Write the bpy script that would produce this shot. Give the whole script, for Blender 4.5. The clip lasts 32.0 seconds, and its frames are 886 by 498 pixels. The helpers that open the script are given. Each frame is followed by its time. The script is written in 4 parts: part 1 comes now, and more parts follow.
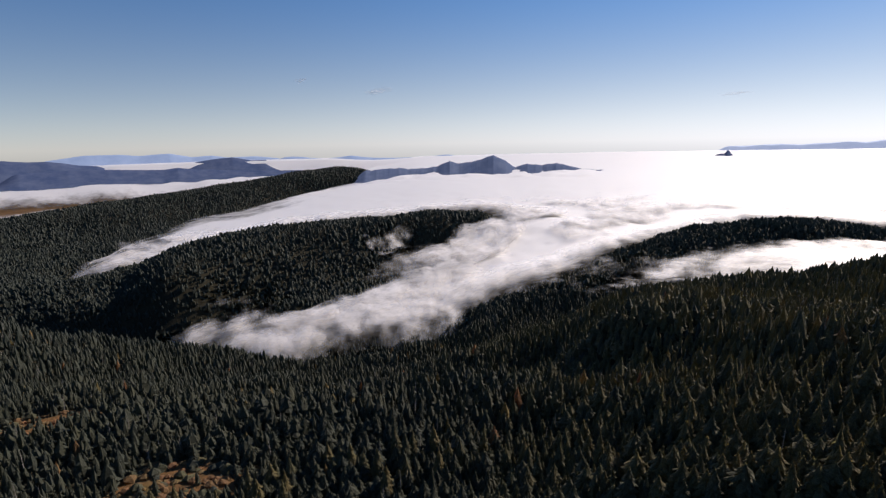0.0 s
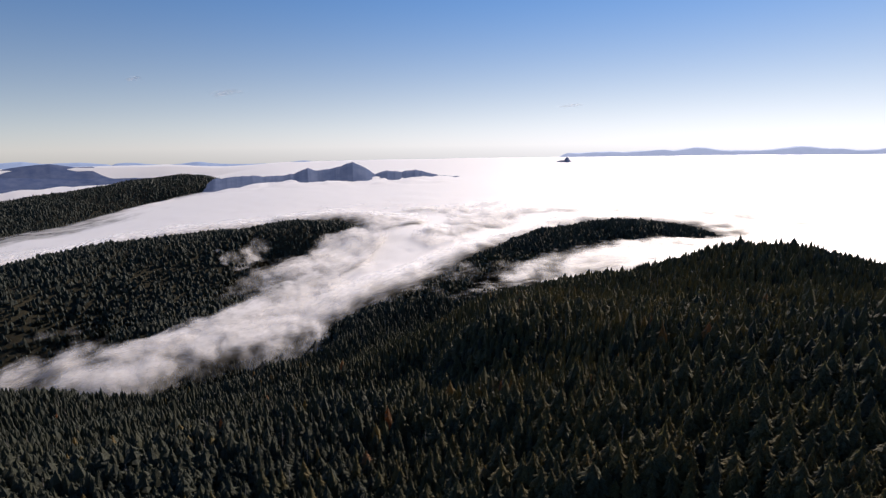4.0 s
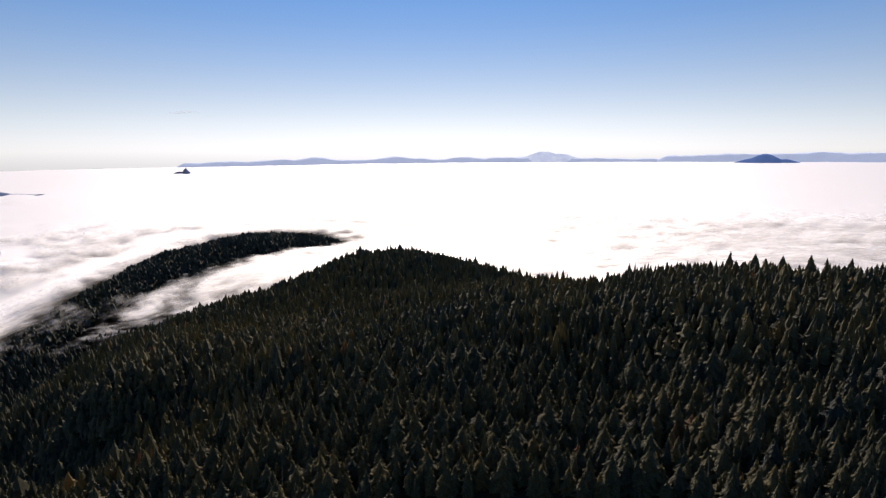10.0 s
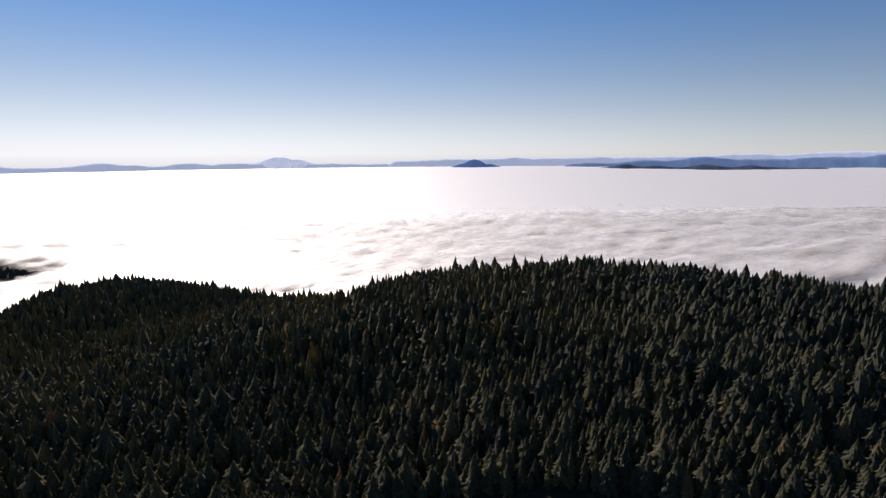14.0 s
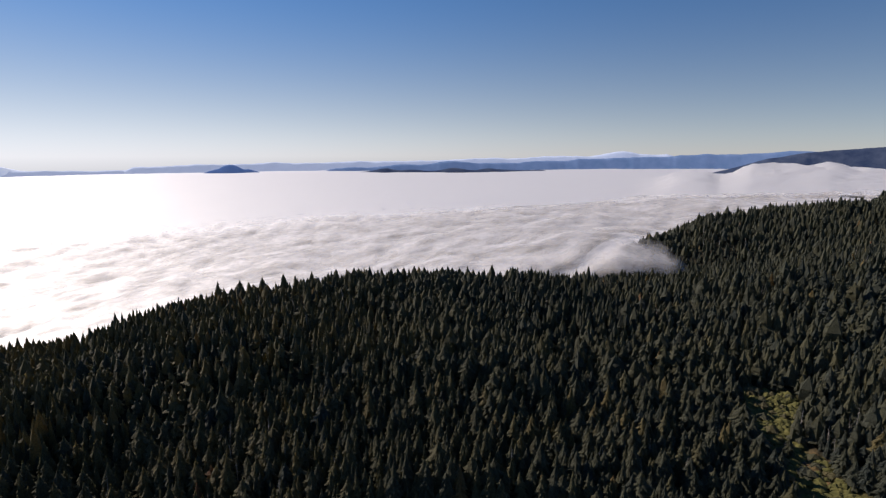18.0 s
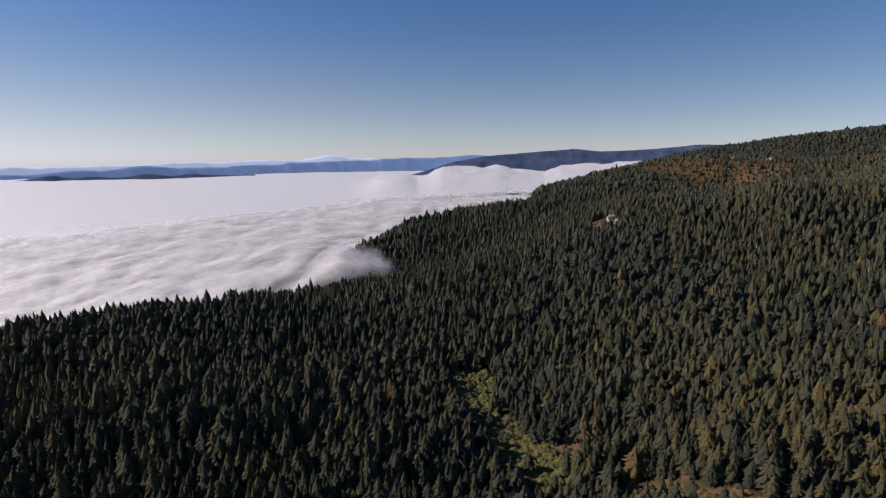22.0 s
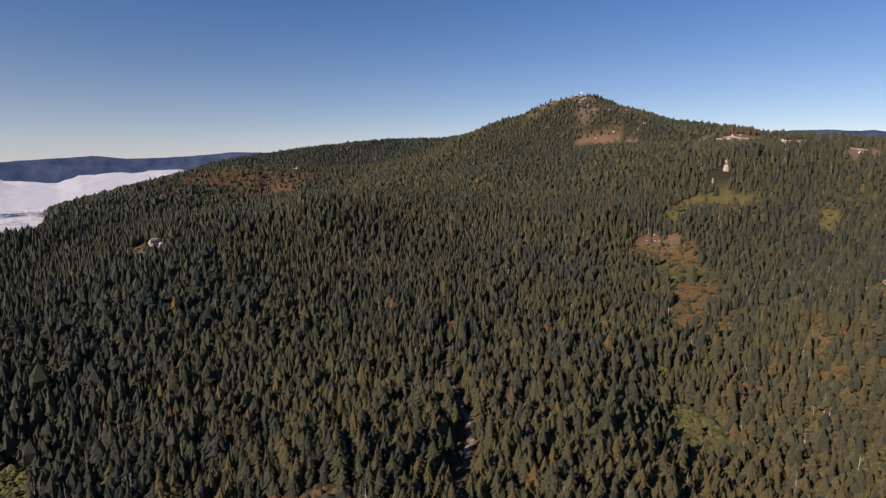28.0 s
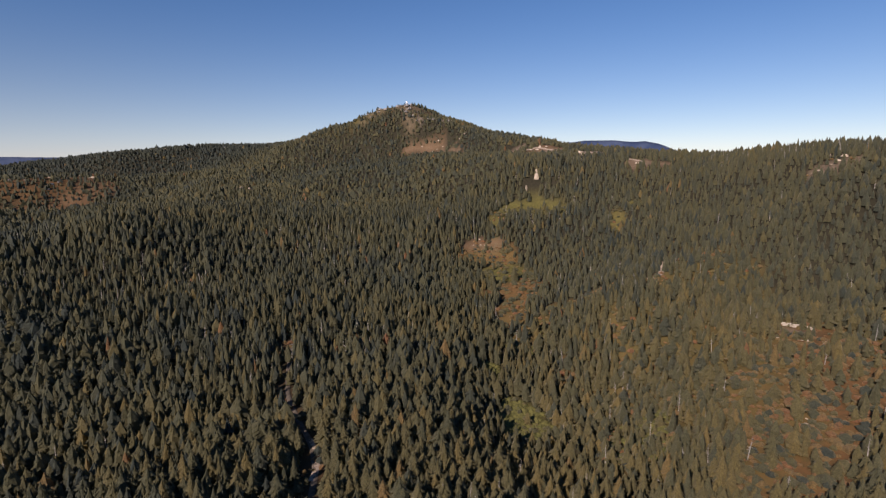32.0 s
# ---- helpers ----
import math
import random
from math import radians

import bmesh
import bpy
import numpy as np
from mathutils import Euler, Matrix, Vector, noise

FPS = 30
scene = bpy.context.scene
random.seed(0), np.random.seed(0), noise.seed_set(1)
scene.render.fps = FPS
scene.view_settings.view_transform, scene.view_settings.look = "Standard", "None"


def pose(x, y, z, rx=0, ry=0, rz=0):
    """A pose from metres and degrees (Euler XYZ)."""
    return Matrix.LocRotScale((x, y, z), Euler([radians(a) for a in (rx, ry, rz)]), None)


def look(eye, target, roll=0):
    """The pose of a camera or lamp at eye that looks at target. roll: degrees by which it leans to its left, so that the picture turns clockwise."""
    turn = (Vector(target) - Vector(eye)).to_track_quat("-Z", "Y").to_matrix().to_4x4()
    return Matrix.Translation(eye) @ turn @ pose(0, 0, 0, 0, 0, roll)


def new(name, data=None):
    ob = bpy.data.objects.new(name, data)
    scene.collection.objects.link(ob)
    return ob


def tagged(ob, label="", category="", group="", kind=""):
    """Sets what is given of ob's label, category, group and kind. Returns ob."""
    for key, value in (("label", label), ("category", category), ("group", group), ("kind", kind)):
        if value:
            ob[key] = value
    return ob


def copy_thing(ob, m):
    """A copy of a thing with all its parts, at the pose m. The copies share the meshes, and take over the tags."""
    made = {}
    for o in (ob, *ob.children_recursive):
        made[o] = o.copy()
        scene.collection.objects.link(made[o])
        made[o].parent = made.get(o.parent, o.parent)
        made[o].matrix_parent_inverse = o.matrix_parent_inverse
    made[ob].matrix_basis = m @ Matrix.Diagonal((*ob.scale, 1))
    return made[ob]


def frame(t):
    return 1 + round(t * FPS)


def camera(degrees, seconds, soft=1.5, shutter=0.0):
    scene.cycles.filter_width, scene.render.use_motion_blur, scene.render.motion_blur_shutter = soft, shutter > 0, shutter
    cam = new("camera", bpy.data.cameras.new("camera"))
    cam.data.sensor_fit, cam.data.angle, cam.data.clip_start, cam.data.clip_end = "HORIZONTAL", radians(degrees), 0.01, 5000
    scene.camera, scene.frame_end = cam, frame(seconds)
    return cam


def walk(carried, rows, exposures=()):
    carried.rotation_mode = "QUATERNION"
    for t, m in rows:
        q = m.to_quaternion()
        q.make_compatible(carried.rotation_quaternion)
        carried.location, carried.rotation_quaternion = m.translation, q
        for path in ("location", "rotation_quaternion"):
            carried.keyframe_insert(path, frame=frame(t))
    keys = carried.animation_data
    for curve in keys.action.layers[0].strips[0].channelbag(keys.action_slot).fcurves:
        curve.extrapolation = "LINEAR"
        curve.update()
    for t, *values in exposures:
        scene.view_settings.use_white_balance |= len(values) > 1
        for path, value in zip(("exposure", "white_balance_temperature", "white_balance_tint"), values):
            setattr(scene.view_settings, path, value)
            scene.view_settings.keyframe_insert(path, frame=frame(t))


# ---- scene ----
# ---------------------------------------------------------------- camera
cam = camera(79.36, 32.0, 1.3)
EXPO = 0.1
ROWS = [
    (0, -0.02, -0.01, 0.00, -0.00, -11.18, -1.05), (0.5, -0.02, 0.04, 1.65, -0.46, -11.15, -1.01), (1, -0.03, 0.09, 3.18, -0.94, -11.12, -0.96),
    (1.5, -0.03, 0.14, 4.77, -1.85, -11.09, -0.91), (2, -0.03, 0.20, 6.46, -3.41, -11.06, -0.86), (2.5, -0.04, 0.25, 8.17, -5.87, -11.03, -0.82),
    (3, -0.04, 0.30, 9.79, -8.73, -11.00, -0.77), (3.5, -0.05, 0.35, 11.47, -11.84, -10.97, -0.72), (5.5, -0.06, 0.57, 18.44, -23.73, -10.84, -0.55),
    (6, -0.07, 0.62, 20.12, -26.88, -10.81, -0.51), (6.5, -0.06, 0.67, 22.02, -30.22, -10.77, -0.47), (7, -0.05, 0.74, 23.67, -33.52, -10.74, -0.43),
    (7.5, -0.03, 0.81, 25.59, -36.64, -10.71, -0.39), (8, -0.01, 0.88, 27.42, -39.66, -10.67, -0.35), (8.5, 0.01, 0.94, 29.08, -42.83, -10.63, -0.32),
    (9, 0.02, 1.01, 30.86, -46.22, -10.58, -0.29), (9.5, 0.04, 1.08, 32.37, -49.72, -10.53, -0.26), (10, 0.06, 1.15, 34.09, -53.37, -10.49, -0.24),
    (10.5, 0.08, 1.22, 35.77, -57.01, -10.44, -0.21), (11, 0.10, 1.28, 37.41, -60.51, -10.39, -0.18), (11.5, 0.11, 1.35, 39.19, -63.91, -10.35, -0.15),
    (12, 0.13, 1.42, 41.01, -67.32, -10.30, -0.13), (12.5, 0.15, 1.49, 42.80, -70.56, -10.26, -0.13), (13, 0.15, 1.54, 44.67, -73.78, -10.22, -0.13),
    (13.5, 0.13, 1.57, 46.41, -77.25, -10.19, -0.13), (14, 0.11, 1.60, 48.10, -80.81, -10.15, -0.12), (14.5, 0.09, 1.64, 49.89, -84.39, -10.11, -0.12),
    (16.5, -0.00, 1.77, 56.68, -95.51, -9.97, -0.13), (17, -0.02, 1.80, 58.41, -98.59, -9.95, -0.14), (17.5, -0.05, 1.83, 60.19, -102.07, -9.92, -0.16),
    (18, -0.07, 1.86, 61.58, -105.63, -9.90, -0.17), (18.5, -0.09, 1.90, 63.28, -109.30, -9.88, -0.18), (19, -0.11, 1.93, 64.79, -112.92, -9.85, -0.19),
    (19.5, -0.01, 1.89, 66.48, -116.71, -9.83, -0.20), (20, 0.19, 1.80, 67.87, -120.42, -9.81, -0.21), (20.5, 0.38, 1.71, 69.60, -123.99, -9.80, -0.23),
    (21, 0.58, 1.62, 71.12, -127.70, -9.80, -0.25), (21.5, 0.77, 1.53, 72.60, -131.59, -9.80, -0.26), (22, 0.96, 1.44, 74.01, -135.49, -9.79, -0.28),
    (22.5, 1.16, 1.35, 75.52, -139.52, -9.79, -0.30), (23, 1.35, 1.26, 77.03, -143.58, -9.78, -0.32), (23.5, 1.55, 1.17, 78.62, -147.70, -9.78, -0.34),
    (24, 1.74, 1.08, 80.12, -152.07, -9.78, -0.35), (24.5, 1.93, 0.99, 81.65, -156.17, -9.76, -0.37), (25, 2.13, 0.90, 83.13, -160.20, -9.75, -0.39),
    (25.5, 2.32, 0.81, 84.68, -164.12, -9.74, -0.41), (26, 2.52, 0.76, 86.21, -168.14, -9.73, -0.42), (26.5, 2.73, 0.71, 87.56, -172.19, -9.72, -0.44),
    (28.5, 3.54, 0.54, 92.73, -184.72, -9.64, -0.49), (29, 3.74, 0.49, 94.20, -187.62, -9.59, -0.48), (29.5, 3.94, 0.45, 95.67, -190.61, -9.54, -0.47),
    (30, 4.15, 0.40, 97.17, -193.92, -9.49, -0.46), (30.5, 4.35, 0.36, 98.55, -197.15, -9.45, -0.45), (31, 4.55, 0.31, 99.52, -198.50, -9.40, -0.44),
    (31.5, 4.75, 0.27, 99.95, -199.29, -9.35, -0.43), (32, 4.96, 0.23, 100.00, -199.81, -9.30, -0.43),
]

walk(cam, [(t, pose(x, y, z, 90 + pitch, 0, yaw) @ pose(0, 0, 0, 0, 0, roll))
           for t, x, y, z, yaw, pitch, roll in ROWS],
     [(t, EXPO + more, kelvin, tint) for t, more, kelvin, tint in ((0, 0.2, 6600, 18), (4, 0.26, 6700, 19), (9, 0.3, 6800, 19), (13, 0.12, 6650, 18), (17, 0.0, 6550, 18),
                                                           (24, 0.04, 6380, 22), (32, 0.18, 6650, 25))])

# ---------------------------------------------------------------- sky and sun
SUN_AZ, SUN_EL = 52.0, 31.0          # clockwise from +y, and above the horizon
world = bpy.data.worlds.new("sky")
scene.world = world
world.use_nodes = True
wn, wl = world.node_tree.nodes, world.node_tree.links
sky = wn.new("ShaderNodeTexSky")
sky.sky_type, sky.sun_disc = "NISHITA", False
sky.sun_elevation, sky.sun_rotation = radians(SUN_EL), radians(SUN_AZ)
sky.altitude, sky.air_density, sky.dust_density, sky.ozone_density = 1500, 1.0, 0.05, 4.0
wn["Background"].inputs["Strength"].default_value = 0.075
# haze takes the colour out of the sky towards the horizon
coord, split = wn.new("ShaderNodeTexCoord"), wn.new("ShaderNodeSeparateXYZ")
wl.new(coord.outputs["Generated"], split.inputs[0])
hazy = wn.new("ShaderNodeMapRange")
hazy.interpolation_type = "SMOOTHSTEP"
hazy.inputs["From Min"].default_value, hazy.inputs["From Max"].default_value = -0.02, 0.30
hazy.inputs["To Min"].default_value, hazy.inputs["To Max"].default_value = 0.8, 0.0
wl.new(split.outputs["Z"], hazy.inputs["Value"])
vivid, grey, tone, blend = (wn.new("ShaderNode" + k) for k in ("HueSaturation", "RGBToBW", "MixRGB", "MixRGB"))
vivid.inputs["Saturation"].default_value = 1.16
wl.new(sky.outputs["Color"], vivid.inputs["Color"])
wl.new(sky.outputs["Color"], grey.inputs[0])
tone.blend_type, tone.inputs[0].default_value, tone.inputs[2].default_value = "MULTIPLY", 1.0, (0.93, 1.0, 1.09, 1)
wl.new(grey.outputs[0], tone.inputs[1])
# and more so towards the sun, where haze scatters the light onward
ahead, glare, veil = wn.new("ShaderNodeVectorMath"), wn.new("ShaderNodeMapRange"), wn.new("ShaderNodeMath")
ahead.operation = "DOT_PRODUCT"
ahead.inputs[1].default_value = (math.sin(radians(SUN_AZ)), math.cos(radians(SUN_AZ)), 0.0)
glare.inputs["From Min"].default_value, glare.inputs["To Min"].default_value = -1.0, 0.30
veil.operation = "MULTIPLY"
wl.new(coord.outputs["Generated"], ahead.inputs[0])
wl.new(ahead.outputs["Value"], glare.inputs["Value"])
wl.new(hazy.outputs[0], veil.inputs[0])
wl.new(glare.outputs[0], veil.inputs[1])
wl.new(veil.outputs[0], blend.inputs[0])
wl.new(vivid.outputs[0], blend.inputs[1])
wl.new(tone.outputs[0], blend.inputs[2])
wl.new(blend.outputs[0], wn["Background"].inputs["Color"])
sun = new("sun", bpy.data.lights.new("sun", "SUN"))
sun.data.energy, sun.data.angle, sun.data.color = 4.8, radians(0.5), (1.0, 0.93, 0.82)
_a, _e = radians(SUN_AZ), radians(SUN_EL)
sun.matrix_world = look((math.sin(_a) * math.cos(_e) * 900, math.cos(_a) * math.cos(_e) * 900, math.sin(_e) * 900), (0, 0, 0))

# ---------------------------------------------------------------- noise
RNG = np.random.default_rng(7)
_grid = np.random.default_rng(11).random((256, 256))


def vnoise(x, y):
    """Smooth value noise, 0 to 1, with a period of one cell per unit."""
    xi, yi = np.floor(x).astype(int), np.floor(y).astype(int)
    fx, fy = x - xi, y - yi
    fx, fy = fx * fx * (3 - 2 * fx), fy * fy * (3 - 2 * fy)
    a, b = _grid[xi & 255, yi & 255], _grid[(xi + 1) & 255, yi & 255]
    c, d = _grid[xi & 255, (yi + 1) & 255], _grid[(xi + 1) & 255, (yi + 1) & 255]
    return (a * (1 - fx) + b * fx) * (1 - fy) + (c * (1 - fx) + d * fx) * fy


def fbm(x, y, size, octaves=4, gain=0.5):
    """Fractal noise about 0, roughly -1 to 1; size: metres of the largest lump."""
    total, amp, norm = 0.0, 1.0, 0.0
    for k in range(octaves):
        s = 2.0 ** k / size
        total = total + amp * (vnoise(x * s + 17.3 * k, y * s + 5.1 * k) * 2 - 1)
        norm += amp
        amp *= gain
    return total / norm


def puffs(x, y, size):
    """Rounded heaps with creases between them, 0 to 1, without any grain of direction."""
    wx = x + 0.4 * size * fbm(x + 310, y, size * 1.2, 3)
    wy = y + 0.4 * size * fbm(x, y - 470, size * 1.2, 3)
    return np.clip(np.abs(fbm(0.8 * wx - 0.6 * wy, 0.6 * wx + 0.8 * wy, size, 4, 0.5)) * 2.2, 0, 1)


def smooth(a, b, v):
    u = np.clip((v - a) / (b - a), 0, 1)
    return u * u * (3 - 2 * u)


# ---------------------------------------------------------------- lie of the land
# Ridges, spurs and valley lines; the land runs smoothly between them.
# The camera starts over the origin at height 0; +y is its first heading.
LAND = []


def line(*pts):
    LAND.append(np.array(pts, float))


line((0, 0, -128), (60, 120, -150), (120, -120, -118), (-80, -120, -118), (-120, 60, -150))       # under the drone
line((277, 60, -126), (284, 97, -131), (313, 15, -108), (282, -90, -106), (253, -142, -111))       # bowl below the east rim
line((319, -134, -72 - 14), (387, -70, -88), (450, 60, -80), (400, 150, -100))                     # its upper slope
line((282, -197, -104), (234, -255, -115), (174, -244, -121), (160, -330, -100))                   # clearing hollow
line((497, 211, -114), (504, 129, -90), (543, 49, -82), (555, -65, -75), (541, -145, -75),
     (512, -252, -79), (535, -300, -91), (538, -416, -93))                                         # east rim
line((318, 690, -207), (448, 663, -191), (568, 577, -138), (605, 538, -133), (612, 451, -135),
     (593, 333, -138), (540, 250, -122), (497, 211, -114))                                         # north-east knoll
line((339, 254, -118), (307, 190, -119), (271, 349, -134), (266, 424, -155), (215, 479, -162), (300, 560, -180))
line((195, 300, -148), (162, 375, -184), (120, 450, -226), (60, 623, -300), (-60, 680, -322), (-171, 640, -312))
line((48, 335, -211), (0, 280, -205), (-139, 299, -216), (-269, 296, -218), (-334, 399, -226))
line((-590, 680, -234), (-520, 735, -277), (-394, 809, -318), (-219, 821, -366), (-82, 780, -345))  # north-west brow
line((0, 850, -345), (150, 940, -322), (290, 1020, -292), (468, 1213, -268), (701, 1326, -224), (910, 1292, -206),
     (1058, 1266, -226), (1155, 1248, -256))                                                       # ridge beyond the knoll
line((424, 1000, -285), (694, 1060, -292), (915, 1090, -290), (1150, 1000, -320), (640, 860, -285))  # its foot, under fog
line((-900, 1000, -420), (-450, 1080, -425), (-150, 1150, -425), (200, 1350, -410), (600, 1700, -420))  # main valley
line((-620, 900, -398), (-480, 915, -408), (-330, 935, -415), (-180, 950, -415), (-30, 985, -405))       # its near edge
line((-399, 1100, -352), (-223, 1240, -352), (-38, 1449, -352), (160, 1600, -350))                  # flank of the middle ridge
line((-760, 1200, -345), (-648, 1240, -276), (-572, 1386, -248), (-487, 1503, -238), (-310, 1590, -232),
     (-6, 1680, -219), (123, 1716, -230), (300, 1740, -300))                                       # middle ridge
line((-1040, 1590, -385), (-800, 1900, -390), (-300, 2150, -380), (200, 2300, -400))               # valley behind it
line((-1856, 2228, -294), (-1573, 2555, -251), (-1155, 2877, -201), (-815, 3095, -152), (-615, 3242, -137),
     (-524, 3309, -150), (-380, 3400, -300))                                                       # far ridge
line((-2100, 2500, -400), (-1750, 2830, -385), (-1400, 3090, -365), (-1000, 3290, -330))             # drop behind it
line((-1296, 1523, -355), (-1350, 1950, -360), (-860, 2300, -320), (-640, 2720, -300))             # its flank
line((-850, 560, -260), (-1300, 1000, -330), (-1900, 1700, -360))
line((600, -470, -120), (671, -540, -66), (663, -608, -42), (630, -777, -14), (590, -1045, 15), (629, -1362, 41))      # east spur
line((504, -465, -84), (430, -520, -70), (341, -658, -20), (330, -800, 6))
line((641, -1682, 60), (560, -1700, 66), (481, -1735, 68))                                         # burnt knoll
line((740, -1950, 30), (520, -1960, 38), (320, -1930, 52), (150, -1850, 70))                       # dip behind it
line((640, -1400, 6), (500, -1430, -8), (357, -1457, -4))
line((713, -2396, 105), (386, -2267, 145), (105, -2258, 168), (-90, -2198, 160), (-218, -1988, 166),
     (-331, -1820, 212), (-446, -1734, 270), (-481, -1724, 280))                                   # crest up to the summit
line((-481, -1724, 280), (-540, -1612, 232), (-606, -1372, 178), (-604, -1037, 134), (-656, -944, 119),
     (-774, -851, 105), (-874, -822, 97), (-873, -670, 115), (-834, -552, 120), (-814, -490, 118), (-820, -250, 105))
line((33, -1266, 38), (-60, -1420, 45), (-250, -1450, 80), (-490, -1418, 116), (-545, -956, 108))
line((180, -872, 28), (12, -1100, 22), (-150, -980, 10), (-300, -900, 5))
line((48, -286, -80), (-38, -287, -98), (-72, -374, -90), (-94, -483, -85), (0, -640, -50))
line((-183, -275, -124), (-230, -380, -132), (-300, -520, -100), (-368, -700, -56), (-430, -790, 12))   # stream line
line((-271, -189, -92), (-384, -235, -77), (-452, -330, -62), (-423, -480, -44), (-600, -560, 20))
line((700, 0, -330), (760, 300, -330), (700, -280, -300), (830, -520, -260), (900, -1100, -220))    # land falling away under the cloud
line((1000, 500, -330), (1500, 1300, -380), (2500, 2500, -420), (600, 4000, -420))
line((2500, 0, -380), (1800, -1000, -330), (1500, -2200, -200))
line((-900, -1900, 60), (-1500, -1200, 40), (-1200, -200, 20), (-1200, 400, -150))
line((0, -3200, 60), (1200, -3200, -50), (-1200, -3000, 60))


def breakline(lines, x, y, eps, power):
    num, den = np.zeros_like(x), np.zeros_like(x)
    for pts in lines:
        for p, q in zip(pts[:-1], pts[1:]):
            dx, dy = q[0] - p[0], q[1] - p[1]
            u = np.clip(((x - p[0]) * dx + (y - p[1]) * dy) / (dx * dx + dy * dy), 0, 1)
            w = ((x - p[0] - u * dx) ** 2 + (y - p[1] - u * dy) ** 2 + eps * eps) ** (-power / 2)
            num += w * (p[2] + u * (q[2] - p[2]))
            den += w
    return num / den


def land(x, y):
    """Height of the ground."""
    x, y = np.asarray(x, float), np.asarray(y, float)
    r = np.hypot(x, y)
    h = breakline(LAND, x, y, 25.0, 3.0)
    az = np.degrees(np.arctan2(x, y))
    az = np.where(az < -60, az + 360, az)
    sunk = smooth(1750, 2300, r) * smooth(2, 14, az) * (1 - smooth(146, 158, az))
    sunk = np.maximum(sunk, smooth(680, 880, r) * smooth(63, 71, az) * (1 - smooth(117, 125, az)))
    sunk = np.maximum(sunk, smooth(950, 1150, r) * smooth(48, 56, az) * (1 - smooth(117, 125, az)))
    sunk = np.maximum(sunk, smooth(960, 1200, r) * smooth(112, 120, az) * (1 - smooth(137, 146, az)))
    h = h + (-480 - h) * sunk
    h = h + (-316 + 34 * smooth(3700, 4300, r) + 36 * fbm(x + 40, y, 420, 4, 0.55) - h) * smooth(3350, 3600, r) * (1 - smooth(-8, 4, az))
    h = h + (-60 - h) * smooth(2500, 3300, r) * smooth(146, 158, az)
    k = smooth(250, 900, r)
    h = h + fbm(x, y, 90, 4) * (2.5 + 5 * k) + fbm(x + 900, y, 420, 2) * 6 * k
    return h


# Top of the cloud: a sea to the east and north, with tongues that spill over the saddles.
TONGUES = []


def tongue(*pts):
    TONGUES.append(np.array(pts, float))


tongue((1500, 2300, -245), (500, 1900, -262), (260, 1740, -232), (120, 1640, -258), (40, 1500, -312), (-100, 1290, -344), (-330, 1080, -370), (-520, 960, -402), (-760, 960, -450))
tongue((700, 2900, -250), (0, 2300, -250), (-420, 2150, -258), (-800, 1980, -288), (-1020, 1800, -330), (-1180, 1780, -400), (-1400, 1800, -470))
tongue((1900, 1300, -225), (1300, 1100, -233), (1000, 1040, -240), (700, 1010, -246), (480, 990, -264), (330, 960, -296), (230, 900, -345))
tongue((900, 500, -215), (850, 0, -165), (800, -250, -118), (740, -440, -82), (650, -470, -77), (580, -460, -92))
tongue((780, -560, -82), (900, -700, -90), (1000, -1100, -60), (1100, -1600, -30))
tongue((-1100, 700, -520), (-200, 800, -480), (200, 700, -430), (480, 560, -400), (440, 300, -340), (400, -100, -330), (450, -500, -330), (300, -1600, -300), (800, -2700, -260))


# crest of the cloud bank that leans on the south-east ridge
BANK_AZ = (127, 128.7, 131.7, 132.8, 133.7, 135.4, 138.9, 141.3, 142.7, 146.2, 147.8, 151.6, 156)
BANK_TOP = (-30, -8, -20, -42, -26, 18, 16, 24, 4, -14, 18, 38, 44)


